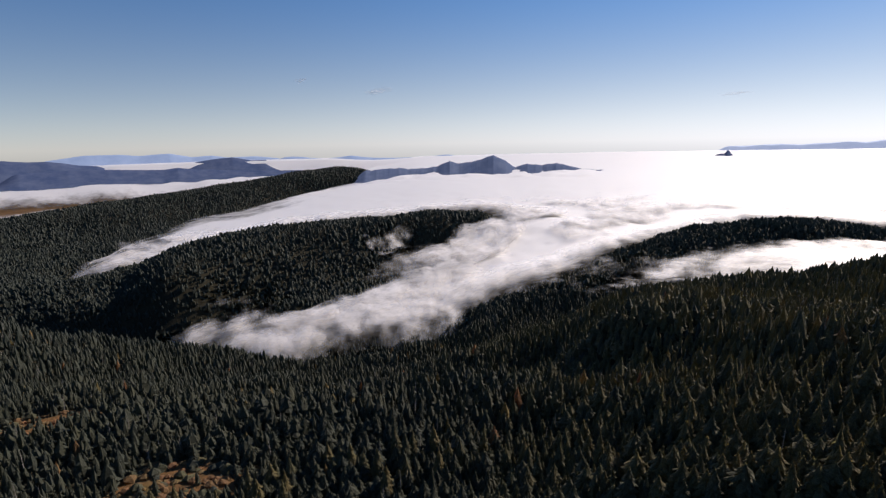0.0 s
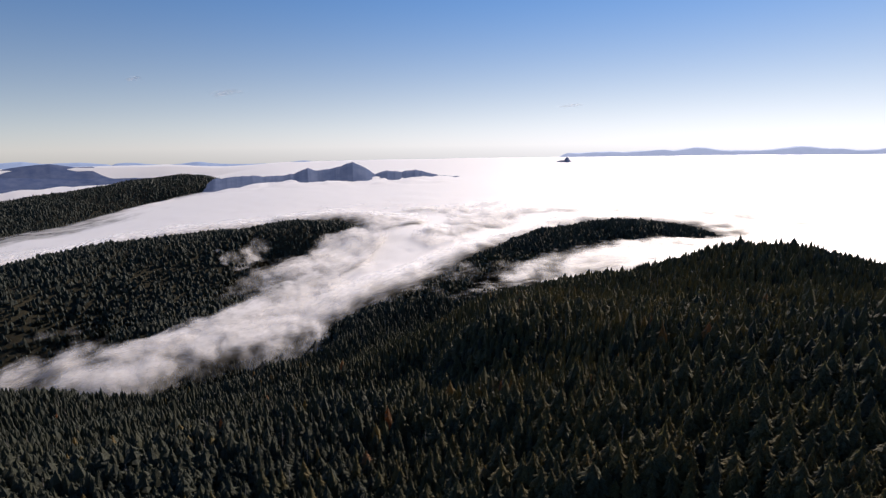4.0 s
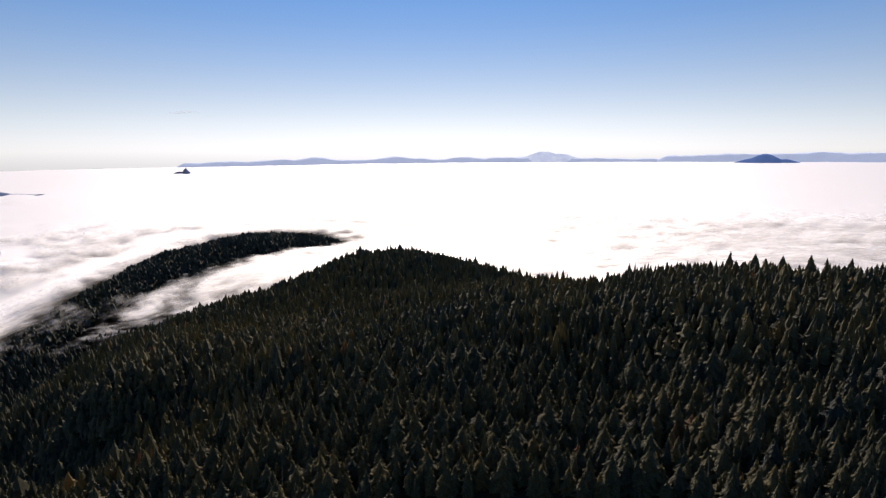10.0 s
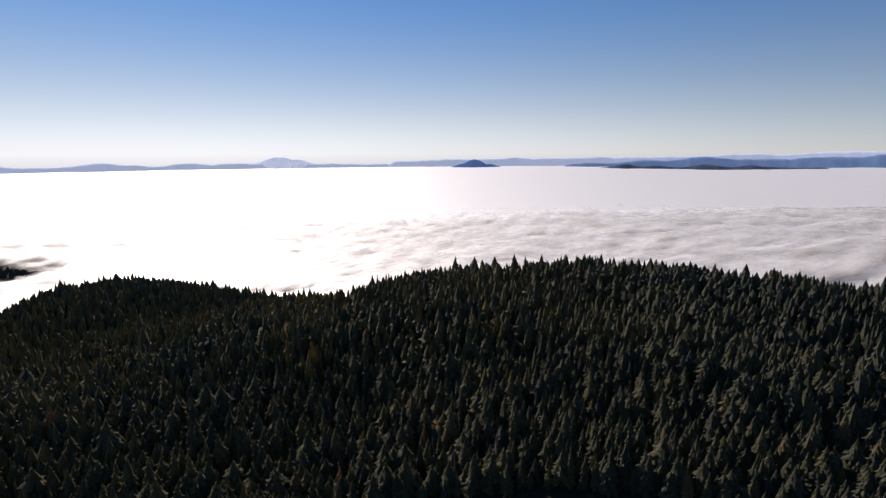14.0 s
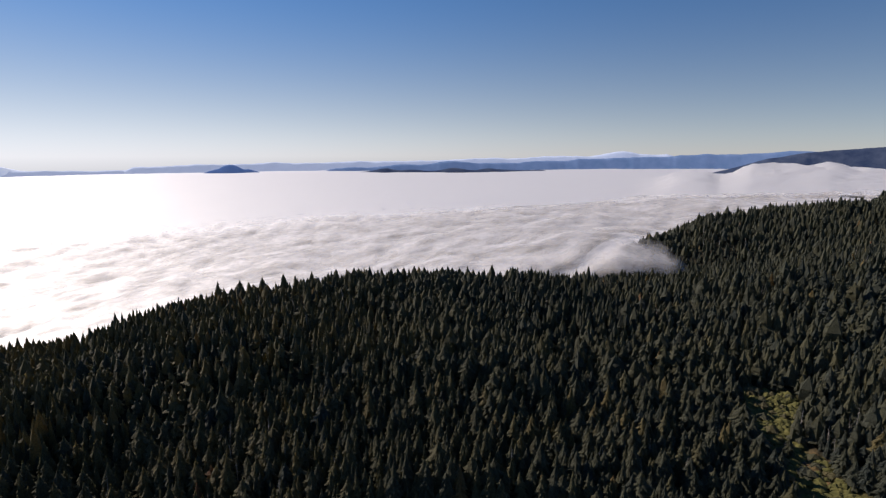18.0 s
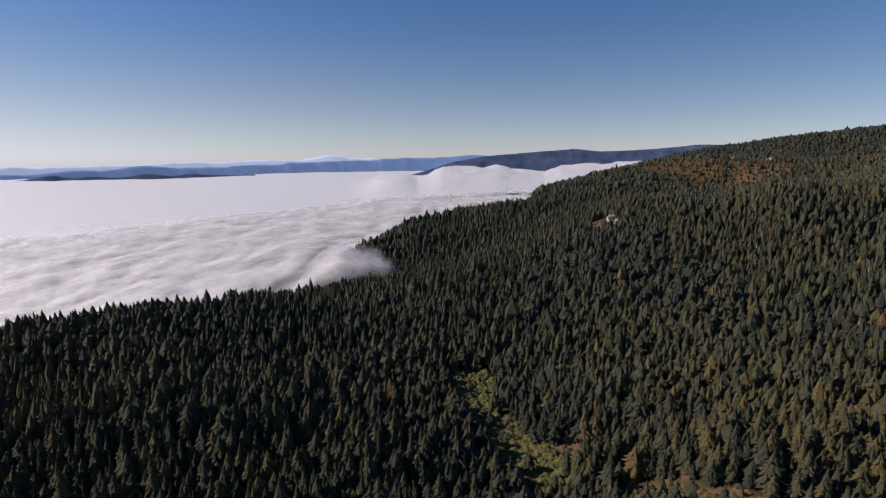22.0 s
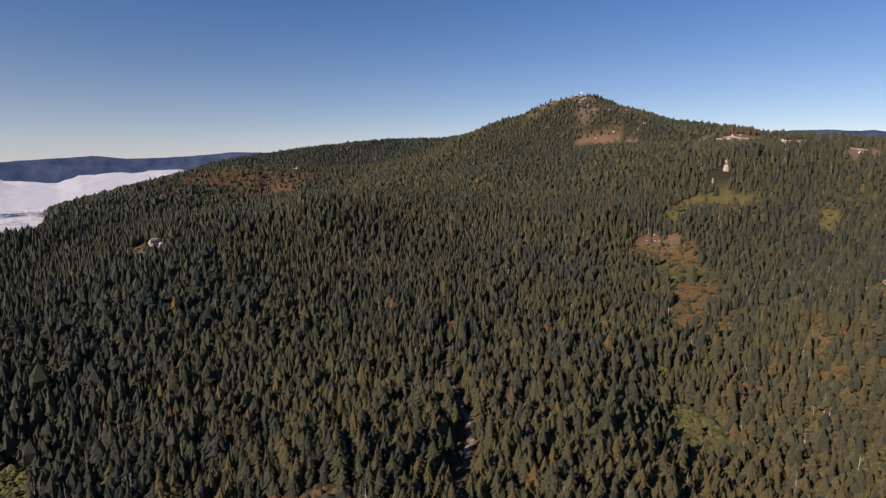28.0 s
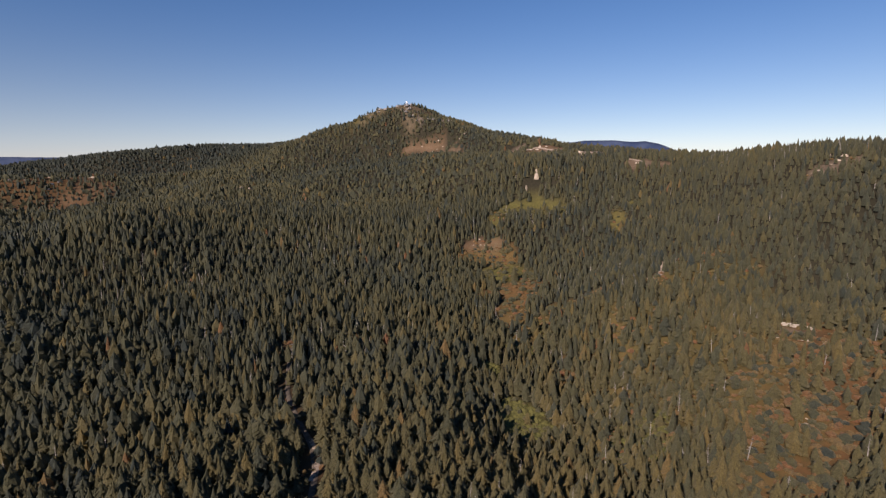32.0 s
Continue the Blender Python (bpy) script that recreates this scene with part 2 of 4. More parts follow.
def cloud_top(x, y):
    x, y = np.asarray(x, float), np.asarray(y, float)
    r = np.hypot(x, y)
    az = np.degrees(np.arctan2(x, y))
    az = np.where(az < -60, az + 360, az)
    near = breakline(TONGUES, x, y, 60.0, 4.0)
    far_edge = -107 + 0.52 * np.clip(az, -40, 170) - 14 * np.exp(-((az - 108) / 9) ** 2)
    bank = np.interp(az, BANK_AZ, BANK_TOP) - 16 * (1 - puffs(x + 80, y, 190)) + 5 * puffs(x, y - 40, 75) + 5 * fbm(x, y, 48, 3, 0.6)
    banked = smooth(1950, 2960, r) ** 1.4 * (1 - smooth(3250, 3700, r)) * smooth(125, 131, az)
    sea = -235 + 60 * smooth(60, 120, az) + 30 * smooth(115, 150, az)
    sea = sea + (far_edge - sea) * smooth(1300, 4700, r) ** 0.8
    c = near + (sea - near) * smooth(1500, 2600, r) * smooth(-22, 0, az)
    c = c + (puffs(x, y, 520) * 4.5 - 1.5 + 4.5 * fbm(x + 70, y, 300, 3)) * smooth(500, 1300, r) * (1 - 0.55 * smooth(2800, 4500, r))
    c = c + np.maximum(bank - c, 0) * banked
    shoal = smooth(2500, 2860, r) * (1 - smooth(2980, 3120, r)) * smooth(-10, -4, az) * (1 - smooth(14, 19, az))
    c = c + shoal * (12 * puffs(x + 20, y, 170) - 4 + 8 * fbm(x, y, 50, 4, 0.6))                              # ragged cloud round the hilltops
    valley = -310 + 84 * smooth(3650, 3950, r) + 46 * fbm(x, y + 70, 430, 4, 0.55)                     # fog patches in the far valley
    brim = smooth(4470, 4660, r) + (smooth(4330, 4480, r) - smooth(4470, 4660, r)) * smooth(-35, -31, az)
    valley = valley + (far_edge + 4 + 8 * (1 - smooth(-22, -8, az)) - valley) * brim
    c = c + (valley - c) * smooth(3250, 3500, r) * (1 - smooth(-12, -2, az))
    c = c - 300 * smooth(160, 171, az)
    return c + (puffs(x, y, 170) * 2 - 0.7) * (0.4 + 0.6 * smooth(900, 2400, r))

# ---------------------------------------------------------------- materials
def material(name):
    m = bpy.data.materials.new(name)
    m.use_nodes = True
    nt = m.node_tree
    return m, nt, nt.nodes["Principled BSDF"]


def node(nt, kind, **inputs):
    n = nt.nodes.new("ShaderNode" + kind)
    for k, v in inputs.items():
        n.inputs[k.replace("_", " ")].default_value = v
    return n


def ramp(nt, source, *stops):
    n = nt.nodes.new("ShaderNodeValToRGB")
    while len(n.color_ramp.elements) < len(stops):
        n.color_ramp.elements.new(0.5)
    for e, (at, col) in zip(n.color_ramp.elements, stops):
        e.position, e.color = at, (*col, 1)
    nt.links.new(source, n.inputs["Fac"])
    return n.outputs["Color"]


def attribute(nt, name):
    n = nt.nodes.new("ShaderNodeAttribute")
    n.attribute_name = name
    return n.outputs["Fac"]


def mix(nt, fac, a, b, mode="MIX"):
    n = nt.nodes.new("ShaderNodeMix")
    n.data_type, n.blend_type = "RGBA", mode
    for socket, v in ((n.inputs[0], fac), (n.inputs[6], a), (n.inputs[7], b)):
        if isinstance(v, (int, float)):
            socket.default_value = v
        elif isinstance(v, tuple):
            socket.default_value = (*v, 1)
        else:
            nt.links.new(v, socket)
    return n.outputs[2]


def noise_tex(nt, scale, detail=6.0, rough=0.6):
    geo = nt.nodes.new("ShaderNodeNewGeometry")
    n = node(nt, "TexNoise", Scale=scale, Detail=detail, Roughness=rough)
    nt.links.new(geo.outputs["Position"], n.inputs["Vector"])
    return n.outputs["Fac"]


def bump(nt, bsdf, source, strength, distance):
    b = node(nt, "Bump", Strength=strength, Distance=distance)
    nt.links.new(source, b.inputs["Height"])
    nt.links.new(b.outputs["Normal"], bsdf.inputs["Normal"])


def ground_material():
    m, nt, p = material("forest_ground")
    fine, coarse = noise_tex(nt, 0.26, 9.0, 0.72), noise_tex(nt, 0.02)
    duff = ramp(nt, fine, (0.3, (0.022, 0.021, 0.014)), (0.7, (0.056, 0.048, 0.029)))
    brush = ramp(nt, fine, (0.36, (0.20, 0.098, 0.040)), (0.52, (0.155, 0.084, 0.036)), (0.68, (0.08, 0.062, 0.028)))
    grass = ramp(nt, fine, (0.3, (0.085, 0.080, 0.024)), (0.7, (0.165, 0.138, 0.045)))
    rock = ramp(nt, fine, (0.36, (0.085, 0.072, 0.058)), (0.64, (0.33, 0.255, 0.18)))
    c = mix(nt, attribute(nt, "brush"), duff, brush)
    c = mix(nt, attribute(nt, "grass"), c, grass)
    c = mix(nt, attribute(nt, "rock"), c, rock)
    c = mix(nt, 0.5, c, ramp(nt, coarse, (0.3, (0.45, 0.45, 0.45)), (0.7, (1.0, 1.0, 1.0))), "MULTIPLY")
    nt.links.new(c, p.inputs["Base Color"])
    p.inputs["Roughness"].default_value = 0.95
    p.inputs["Specular IOR Level"].default_value = 0.08
    bump(nt, p, fine, 0.7, 1.2)
    return m


def foliage_material(name):
    """Needles: dull, and some light comes through the boughs."""
    m, nt, p = material(name)
    tint = attribute(nt, "tint")
    # the cold dark low end carries haze and shade of far stands
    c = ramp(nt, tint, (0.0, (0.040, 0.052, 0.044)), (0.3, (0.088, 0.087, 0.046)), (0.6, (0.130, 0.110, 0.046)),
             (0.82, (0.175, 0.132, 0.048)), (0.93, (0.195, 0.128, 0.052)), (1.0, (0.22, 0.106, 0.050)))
    c = mix(nt, 0.75, c, ramp(nt, noise_tex(nt, 1.1, 5.0, 0.75), (0.36, (0.52, 0.54, 0.56)), (0.64, (1.75, 1.7, 1.6))), "MULTIPLY")
    nt.links.new(c, p.inputs["Base Color"])
    p.inputs["Roughness"].default_value = 0.7
    p.inputs["Specular IOR Level"].default_value = 0.3
    p.inputs["Sheen Weight"].default_value = 0.5
    p.inputs["Sheen Roughness"].default_value = 0.5
    p.inputs["Sheen Tint"].default_value = (0.5, 0.44, 0.3, 1)
    bump(nt, p, noise_tex(nt, 0.9, 4.0, 0.7), 0.7, 1.2)
    thru = node(nt, "BsdfTranslucent")
    nt.links.new(mix(nt, 1.0, c, (1.35, 1.35, 1.2), "MULTIPLY"), thru.inputs["Color"])
    both = node(nt, "MixShader", Fac=0.5)
    nt.links.new(p.outputs[0], both.inputs[1])
    nt.links.new(thru.outputs[0], both.inputs[2])
    nt.links.new(both.outputs[0], nt.nodes["Material Output"].inputs["Surface"])
    return m


def bark_material():
    m, nt, p = material("bark")
    nt.links.new(ramp(nt, noise_tex(nt, 2.0), (0.3, (0.07, 0.055, 0.045)), (0.7, (0.20, 0.17, 0.145))), p.inputs["Base Color"])
    p.inputs["Roughness"].default_value = 0.9
    return m


def cloud_material(name, gap, level=0.72):
    """White droplets: scatters light back, through and onward; thins out where the layer is shallow."""
    m, nt, p = material(name)
    nt.nodes.remove(p)
    out = nt.nodes["Material Output"]
    diff = node(nt, "BsdfDiffuse", Color=(0.90, 0.85, 0.81, 1))
    thru = node(nt, "BsdfTranslucent", Color=(0.90, 0.85, 0.81, 1))
    gloss = node(nt, "BsdfGlossy", Color=(0.97, 0.96, 0.95, 1), Roughness=0.72)
    body = node(nt, "MixShader", Fac=0.5)
    nt.links.new(diff.outputs[0], body.inputs[1])
    nt.links.new(thru.outputs[0], body.inputs[2])
    lit = node(nt, "MixShader", Fac=0.6)
    nt.links.new(body.outputs[0], lit.inputs[1])
    nt.links.new(gloss.outputs[0], lit.inputs[2])
    b = node(nt, "Bump", Strength=0.05, Distance=5.0)
    nt.links.new(noise_tex(nt, 0.016, 4.0, 0.5), b.inputs["Height"])
    # light wanders inside the cloud, so its slopes are lit more alike than a solid's
    part_n, soft_n, unit_n = (node(nt, "VectorMath") for _ in range(3))
    part_n.operation, soft_n.operation, unit_n.operation = "SCALE", "ADD", "NORMALIZE"
    part_n.inputs["Scale"].default_value = 1 - level
    soft_n.inputs[1].default_value = (0, 0, level)
    nt.links.new(b.outputs["Normal"], part_n.inputs[0])
    nt.links.new(part_n.outputs[0], soft_n.inputs[0])
    nt.links.new(soft_n.outputs[0], unit_n.inputs[0])
    for n in (diff, gloss):
        nt.links.new(unit_n.outputs[0], n.inputs["Normal"])
    # opacity: depth of the layer, broken up by wisps
    wisp = node(nt, "Math")
    wisp.operation = "MULTIPLY_ADD"
    nt.links.new(noise_tex(nt, 0.016, 8.0, 0.62), wisp.inputs[0])
    wisp.inputs[1].default_value = 2.0 * gap
    wisp.inputs[2].default_value = -gap
    total = node(nt, "Math")
    total.operation, total.use_clamp = "ADD", True
    nt.links.new(attribute(nt, "depth"), total.inputs[0])
    nt.links.new(wisp.outputs[0], total.inputs[1])
    soft = nt.nodes.new("ShaderNodeMapRange")
    soft.interpolation_type = "SMOOTHSTEP"
    nt.links.new(total.outputs[0], soft.inputs["Value"])
    clear = nt.nodes.new("ShaderNodeBsdfTransparent")
    final = nt.nodes.new("ShaderNodeMixShader")
    nt.links.new(soft.outputs[0], final.inputs[0])
    nt.links.new(clear.outputs[0], final.inputs[1])
    nt.links.new(lit.outputs[0], final.inputs[2])
    nt.links.new(final.outputs[0], out.inputs["Surface"])
    return m


def plain(name, a, b, scale, rough=0.9, relief=0.0):
    m, nt, p = material(name)
    n = noise_tex(nt, scale)
    nt.links.new(ramp(nt, n, (0.32, a), (0.68, b)), p.inputs["Base Color"])
    p.inputs["Roughness"].default_value = rough
    p.inputs["Specular IOR Level"].default_value = 0.2
    if relief:
        bump(nt, p, n, 0.7, relief)
    return m


GROUND, FOLIAGE, BARK = ground_material(), foliage_material("needles"), bark_material()
CLOUD, WISPS = cloud_material("cloud", 0.5), cloud_material("wisps", 0.85)
GRAVEL = plain("gravel", (0.24, 0.185, 0.135), (0.42, 0.33, 0.25), 0.5)


# ---------------------------------------------------------------- mesh helpers
def mesh_object(name, verts, faces, mat, sharp=False, **attrs):
    """An object from arrays: verts (n, 3), faces (m, k) and float attributes by vertex."""
    verts, faces = np.ascontiguousarray(verts, np.float32), np.ascontiguousarray(faces, np.int32)
    me = bpy.data.meshes.new(name)
    n, k = faces.shape
    me.vertices.add(len(verts))
    me.loops.add(n * k)
    me.polygons.add(n)
    me.vertices.foreach_set("co", verts.ravel())
    me.loops.foreach_set("vertex_index", faces.ravel())
    me.polygons.foreach_set("loop_start", np.arange(0, n * k, k, dtype=np.int32))
    me.polygons.foreach_set("use_smooth", np.full(n, not sharp))
    for key, values in attrs.items():
        me.attributes.new(key, "FLOAT", "POINT").data.foreach_set("value", np.ascontiguousarray(values, np.float32))
    me.update(calc_edges=True)
    me.validate()
    me.materials.append(mat)
    return new(name, me)


def part(name, bm, mat, parent, label=""):
    me = bpy.data.meshes.new(name)
    bm.to_mesh(me)
    bm.free()
    me.materials.append(mat)
    ob = new(name, me)
    ob.parent = parent
    return tagged(ob, label)


def polar(az, r):
    """Vertices' x, y and quads of a grid over azimuths (degrees) and radii."""
    a, rr = np.meshgrid(np.radians(az), r, indexing="ij")
    x, y = (rr * np.sin(a)).ravel(), (rr * np.cos(a)).ravel()
    i, j = np.meshgrid(np.arange(len(az) - 1), np.arange(len(r) - 1), indexing="ij")
    v = (i * len(r) + j).ravel()
    return x, y, np.stack([v, v + 1, v + len(r) + 1, v + len(r)], 1)


# ---------------------------------------------------------------- clearings: (x, y, radius, stretch, turn, brush, grass, rock, bareness)
CLEARINGS = []


def clearing(x, y, radius, stretch=1.0, turn=0.0, brush=0.0, grass=0.0, rock=0.0, bare=0.9):
    CLEARINGS.append((x, y, radius, stretch, radians(turn), brush, grass, rock, bare))


# dry openings on the north-west brow and in the hollow below the start
clearing(-336, 415, 24, 2.0, 60, brush=1.0, bare=0.85)
clearing(-172, 316, 26, 1.7, 70, brush=1.0, bare=0.9)
clearing(-200, 300, 12, 1.5, 20, brush=0.8, grass=0.3, bare=0.7)
clearing(-45, 385, 5, 7.0, 35, brush=0.5, grass=0.3, bare=0.7)
clearing(571, 495, 9, 1.6, 120, grass=0.9, bare=0.9)
# hollow with green shrubs and bare earth
clearing(262, -300, 20, 1.8, 135, grass=0.9, bare=0.97)
clearing(220, -272, 18, 1.7, 120, brush=0.4, grass=0.8, bare=0.97)
clearing(216, -284, 5, 2.2, 120, brush=1.0, rock=0.5, bare=1.0)
clearing(176, -256, 24, 1.5, 110, grass=1.0, bare=0.97)
clearing(167, -282, 11, 1.4, 150, brush=1.0, rock=0.3, bare=1.0)
clearing(59, -250, 15, 1.8, 90, brush=1.0, bare=0.95)
clearing(98, -258, 14, 1.6, 100, brush=0.8, grass=0.3, bare=0.9)
# log landing and bald spots on the east spur
clearing(350, -672, 30, 1.6, 155, rock=0.85, brush=0.8, bare=1.0)
clearing(500, -770, 9, 1.7, 60, rock=0.5, brush=0.4, bare=0.9)
# burnt knoll
clearing(565, -1180, 55, 2.0, 60, brush=0.95, bare=0.55)
clearing(360, -1190, 60, 2.2, 100, brush=1.0, rock=0.05, bare=0.55)
clearing(490, -1480, 50, 3.0, 70, brush=0.9, rock=0.15, bare=0.6)
clearing(410, -1385, 85, 1.9, 100, brush=1.0, rock=0.06, bare=0.6)
clearing(392, -1600, 60, 1.6, 20, brush=0.9, rock=0.15, bare=0.6)
clearing(550, -1620, 115, 1.6, 80, brush=0.7, bare=0.45)
clearing(640, -1560, 45, 1.6, 90, brush=0.8, bare=0.5)
clearing(440, -1700, 40, 1.6, 80, brush=0.7, rock=0.1, bare=0.45)
clearing(35, -1300, 42, 2.0, 85, rock=0.35, brush=0.8, grass=0.2, bare=0.93)
clearing(180, -2240, 40, 1.8, 90, rock=0.6, brush=0.3, bare=0.6)
clearing(347, -2250, 40, 1.8, 90, rock=0.45, brush=0.4, bare=0.6)
clearing(60, -2235, 36, 1.8, 90, rock=0.55, brush=0.4, bare=0.6)
clearing(-90, -2180, 24, 1.5, 90, rock=0.7, bare=0.6)
# summit, its rocky ribs and the road cuts below it
clearing(-478, -1710, 62, 1.5, 100, rock=0.3, brush=0.6, grass=0.2, bare=0.97)
clearing(-400, -1690, 50, 1.8, 70, brush=0.45, grass=0.5, rock=0.3, bare=0.9)
for kx, ky in ((-331, -1815), (-372, -1790), (-410, -1758)):
    clearing(kx, ky, 42, 1.6, 125, brush=0.6, grass=0.4, rock=0.2, bare=0.94)
clearing(-350, -1700, 45, 1.5, 70, brush=0.4, grass=0.6, bare=0.75)
clearing(-500, -1610, 9, 9.0, 190, rock=0.9, bare=0.9)
clearing(-470, -1600, 30, 2.2, 190, rock=0.4, brush=0.4, grass=0.3, bare=0.6)
clearing(-560, -1560, 8, 7.0, 200, rock=0.9, bare=0.8)
clearing(-476, -1474, 20, 3.2, 116, rock=0.35, brush=1.0, bare=1.0)
clearing(-526, -1396, 15, 4.0, 167, rock=0.5, brush=0.9, bare=1.0)
clearing(-478, -1466, 8, 8.0, 116, rock=1.0, bare=1.0)
clearing(-450, -1400, 40, 1.8, 110, bare=0.7)
clearing(-576, -1000, 34, 1.6, 115, rock=0.3, brush=1.0, bare=1.0)
clearing(-568, -984, 10, 4.5, 115, rock=1.0, bare=1.0)
clearing(-556, -1090, 20, 2.2, 115, rock=0.8, brush=0.7, bare=1.0)
clearing(-614, -900, 18, 2.6, 125, rock=0.9, bare=1.0)
clearing(-662, -784, 24, 2.0, 130, rock=0.5, brush=0.8, bare=0.95)
clearing(-724, -492, 17, 2.0, 150, rock=0.5, brush=0.4, bare=0.6)
clearing(-484, -866, 12, 1.5, 110, bare=1.0)
# meadows below the summit
clearing(-448, -815, 40, 1.8, 118, grass=1.0, bare=0.96)
clearing(-384, -815, 13, 3.0, 25, grass=0.8, brush=0.4, bare=0.95)
clearing(-338, -770, 13, 2.6, 110, brush=1.0, rock=0.3, bare=0.98)
clearing(-338, -736, 34, 1.4, 110, brush=1.0, grass=0.35, bare=0.98)
clearing(-335, -684, 42, 1.25, 106, brush=0.25, grass=1.0, bare=0.98)
clearing(-330, -626, 34, 1.4, 95, brush=1.0, grass=0.15, bare=0.98)
clearing(-293, -580, 21, 2.0, 28, brush=0.9, grass=0.35, bare=0.96)
clearing(-278, -535, 16, 1.8, 28, brush=0.8, grass=0.5, bare=0.92)
for kx, ky, kr in ((-270, -498, 15), (-298, -519, 15), (-325, -538, 17), (-354, -553, 16), (-384, -537, 16), (-406, -514, 15)):
    clearing(kx, ky, kr, 1.5, 125, brush=0.75, grass=0.6, bare=0.86)
for kx, ky in ((-344, -435), (-334, -412), (-350, -452)):
    clearing(kx, ky, 7, 1.8, 40, brush=0.9, grass=0.3, bare=0.9)
clearing(-270, -308, 30, 1.6, 40, grass=0.8, brush=0.2, bare=0.45)
clearing(-528, -684, 12, 3.0, 40, brush=0.5, grass=0.8, bare=0.95)
clearing(-573, -701, 10, 1.6, 130, grass=0.9, bare=0.9)
clearing(-213, -472, 11, 1.6, 130, grass=1.0, bare=0.95)
clearing(-214, -386, 27, 1.5, 30, grass=1.0, bare=0.99)
clearing(-290, -450, 12, 2.2, 35, brush=0.8, grass=0.3, bare=0.7)
# thin brushy ground on the west slope
clearing(-330, -340, 90, 1.6, 40, brush=0.55, grass=0.45, bare=0.25)
clearing(-430, -430, 90, 1.5, 60, brush=0.5, grass=0.5, bare=0.15)
clearing(-440, -285, 56, 1.9, 50, brush=1.0, bare=0.84)
clearing(-362, -258, 42, 1.9, 55, brush=1.0, bare=0.84)
clearing(-318, -226, 30, 2.2, 55, brush=1.0, bare=0.84)
clearing(-268, -210, 14, 1.8, 50, brush=1.0, bare=0.8)
clearing(-475, -345, 14, 1.6, 140, brush=0.6, rock=0.6, bare=0.95)
clearing(-500, -300, 30, 1.6, 60, brush=0.6, grass=0.5, bare=0.7)
# corridor of the forest road
for kx, ky in ((-15, -285), (-22, -318), (-24, -352), (-18, -390), (-14, -430), (-17, -472), (-20, -512)):
    clearing(kx, ky, 8.5, 2.6, 0, brush=0.3, bare=1.0)
clearing(-436, -488, 18, 2.0, 60, brush=0.6, grass=0.4, bare=0.97)


def cover(x, y):
    """How far the ground at x, y is brush, grass or rock, and how bare of trees."""
    out = [np.zeros_like(x) for _ in range(4)]
    wob = fbm(x, y, 30, 3)
    for cx, cy, radius, stretch, turn, *amount in CLEARINGS:
        dx, dy = x - cx, y - cy
        u, v = dx * math.sin(turn) + dy * math.cos(turn), dx * math.cos(turn) - dy * math.sin(turn)
        d = np.hypot(u / stretch, v) / radius + wob * 0.45
        k = 1 - smooth(0.75, 1.1, d)
        for o, a in zip(out, amount):
            np.maximum(o, k * a, out=o)
    # open dry hills on the floor of the far valley in the north-west
    az = np.degrees(np.arctan2(x, y))
    dry = smooth(3380, 3480, np.hypot(x, y)) * smooth(-60, -50, az) * (1 - smooth(-8, 0, az))
    out[0] = np.maximum(out[0], dry * (0.75 + 0.3 * wob))
    out[3] = np.maximum(out[3], dry)
    return out


# ---------------------------------------------------------------- ground: one sheet to the horizon
radii = np.concatenate([[0.01], np.linspace(40, 230, 8), np.geomspace(245, 1100, 88), np.geomspace(1118, 4850, 76)])
gx, gy, gq = polar(np.linspace(0, 360, 641), radii)
brush, grass, rock, bare = cover(gx, gy)
ground = mesh_object("ground", np.stack([gx, gy, land(gx, gy)], 1), gq, GROUND, brush=brush, grass=grass, rock=rock)
tagged(ground, "forest floor of brown duff, dry brush and pale rock on mountain slopes", "ground", kind="structure")

# ---------------------------------------------------------------- cloud sea and fog tongues
def sky_fog(az, radii_, lift, thin, cap, mat, name, label):
    """One sheet of the cloud: heaped on top, thinning out where it runs onto the slopes."""
    x, y, q = polar(az, radii_)
    r = np.hypot(x, y)
    near = 1 - smooth(1900, 2600, r)
    heaped = puffs(x, y + 33, 150) * 8 + puffs(x - 60, y, 60) * 3 - 2
    spill = near * (1 - smooth(20, 50, np.degrees(np.arctan2(x, y)))) * smooth(-100, 300, y)
    top = cloud_top(x, y) + heaped * (0.06 + 0.94 * spill) + lift * (0.6 + 0.8 * fbm(x + 6 * lift, y - 5 * lift, 150, 4, 0.55))
    az_ = np.degrees(np.arctan2(x, y))
    spur = smooth(112, 122, az_) * (1 - smooth(142, 150, az_)) * (1 - smooth(900, 1100, r))           # thin fog wraps the spur
    depth = np.clip((top - land(x, y) - 3) / (66.0 + 20 * spur), -2, 3) - thin * (1 - 0.5 * spur)
    if lift:
        depth = depth - 2.0 * smooth(0.75, 1.6, depth)                # only along the edges of the cloud
        depth = np.minimum(depth, cap) * near - (1 - near)
    keep = (depth[q] > -0.45).any(1)
    ob = mesh_object(name, np.stack([x, y, top], 1), q[keep], mat, depth=depth)
    return tagged(ob, label, "cloud", kind="structure")


sky_fog(np.concatenate([np.linspace(-75, 126, 440), np.linspace(126.3, 156, 110), np.linspace(156.5, 172, 24)]),
        np.concatenate([np.linspace(330, 1100, 100), np.geomspace(1106, 2600, 90), np.linspace(2616, 3260, 42), np.geomspace(3290, 4880, 36)]), 0, 0, 3, CLOUD,
        "cloud_sea", "bright white sea of cloud between forested ridges")
for lift, thin, cap in ((7, 0.14, 0.50), (15, 0.30, 0.42), (25, 0.46, 0.34)):
    sky_fog(np.linspace(-50, 150, 300), np.concatenate([np.linspace(420, 1100, 54), np.geomspace(1112, 2600, 56)]), lift, thin, cap, WISPS,
            "fog_veil", "soft white fog veil along the cloud edge")


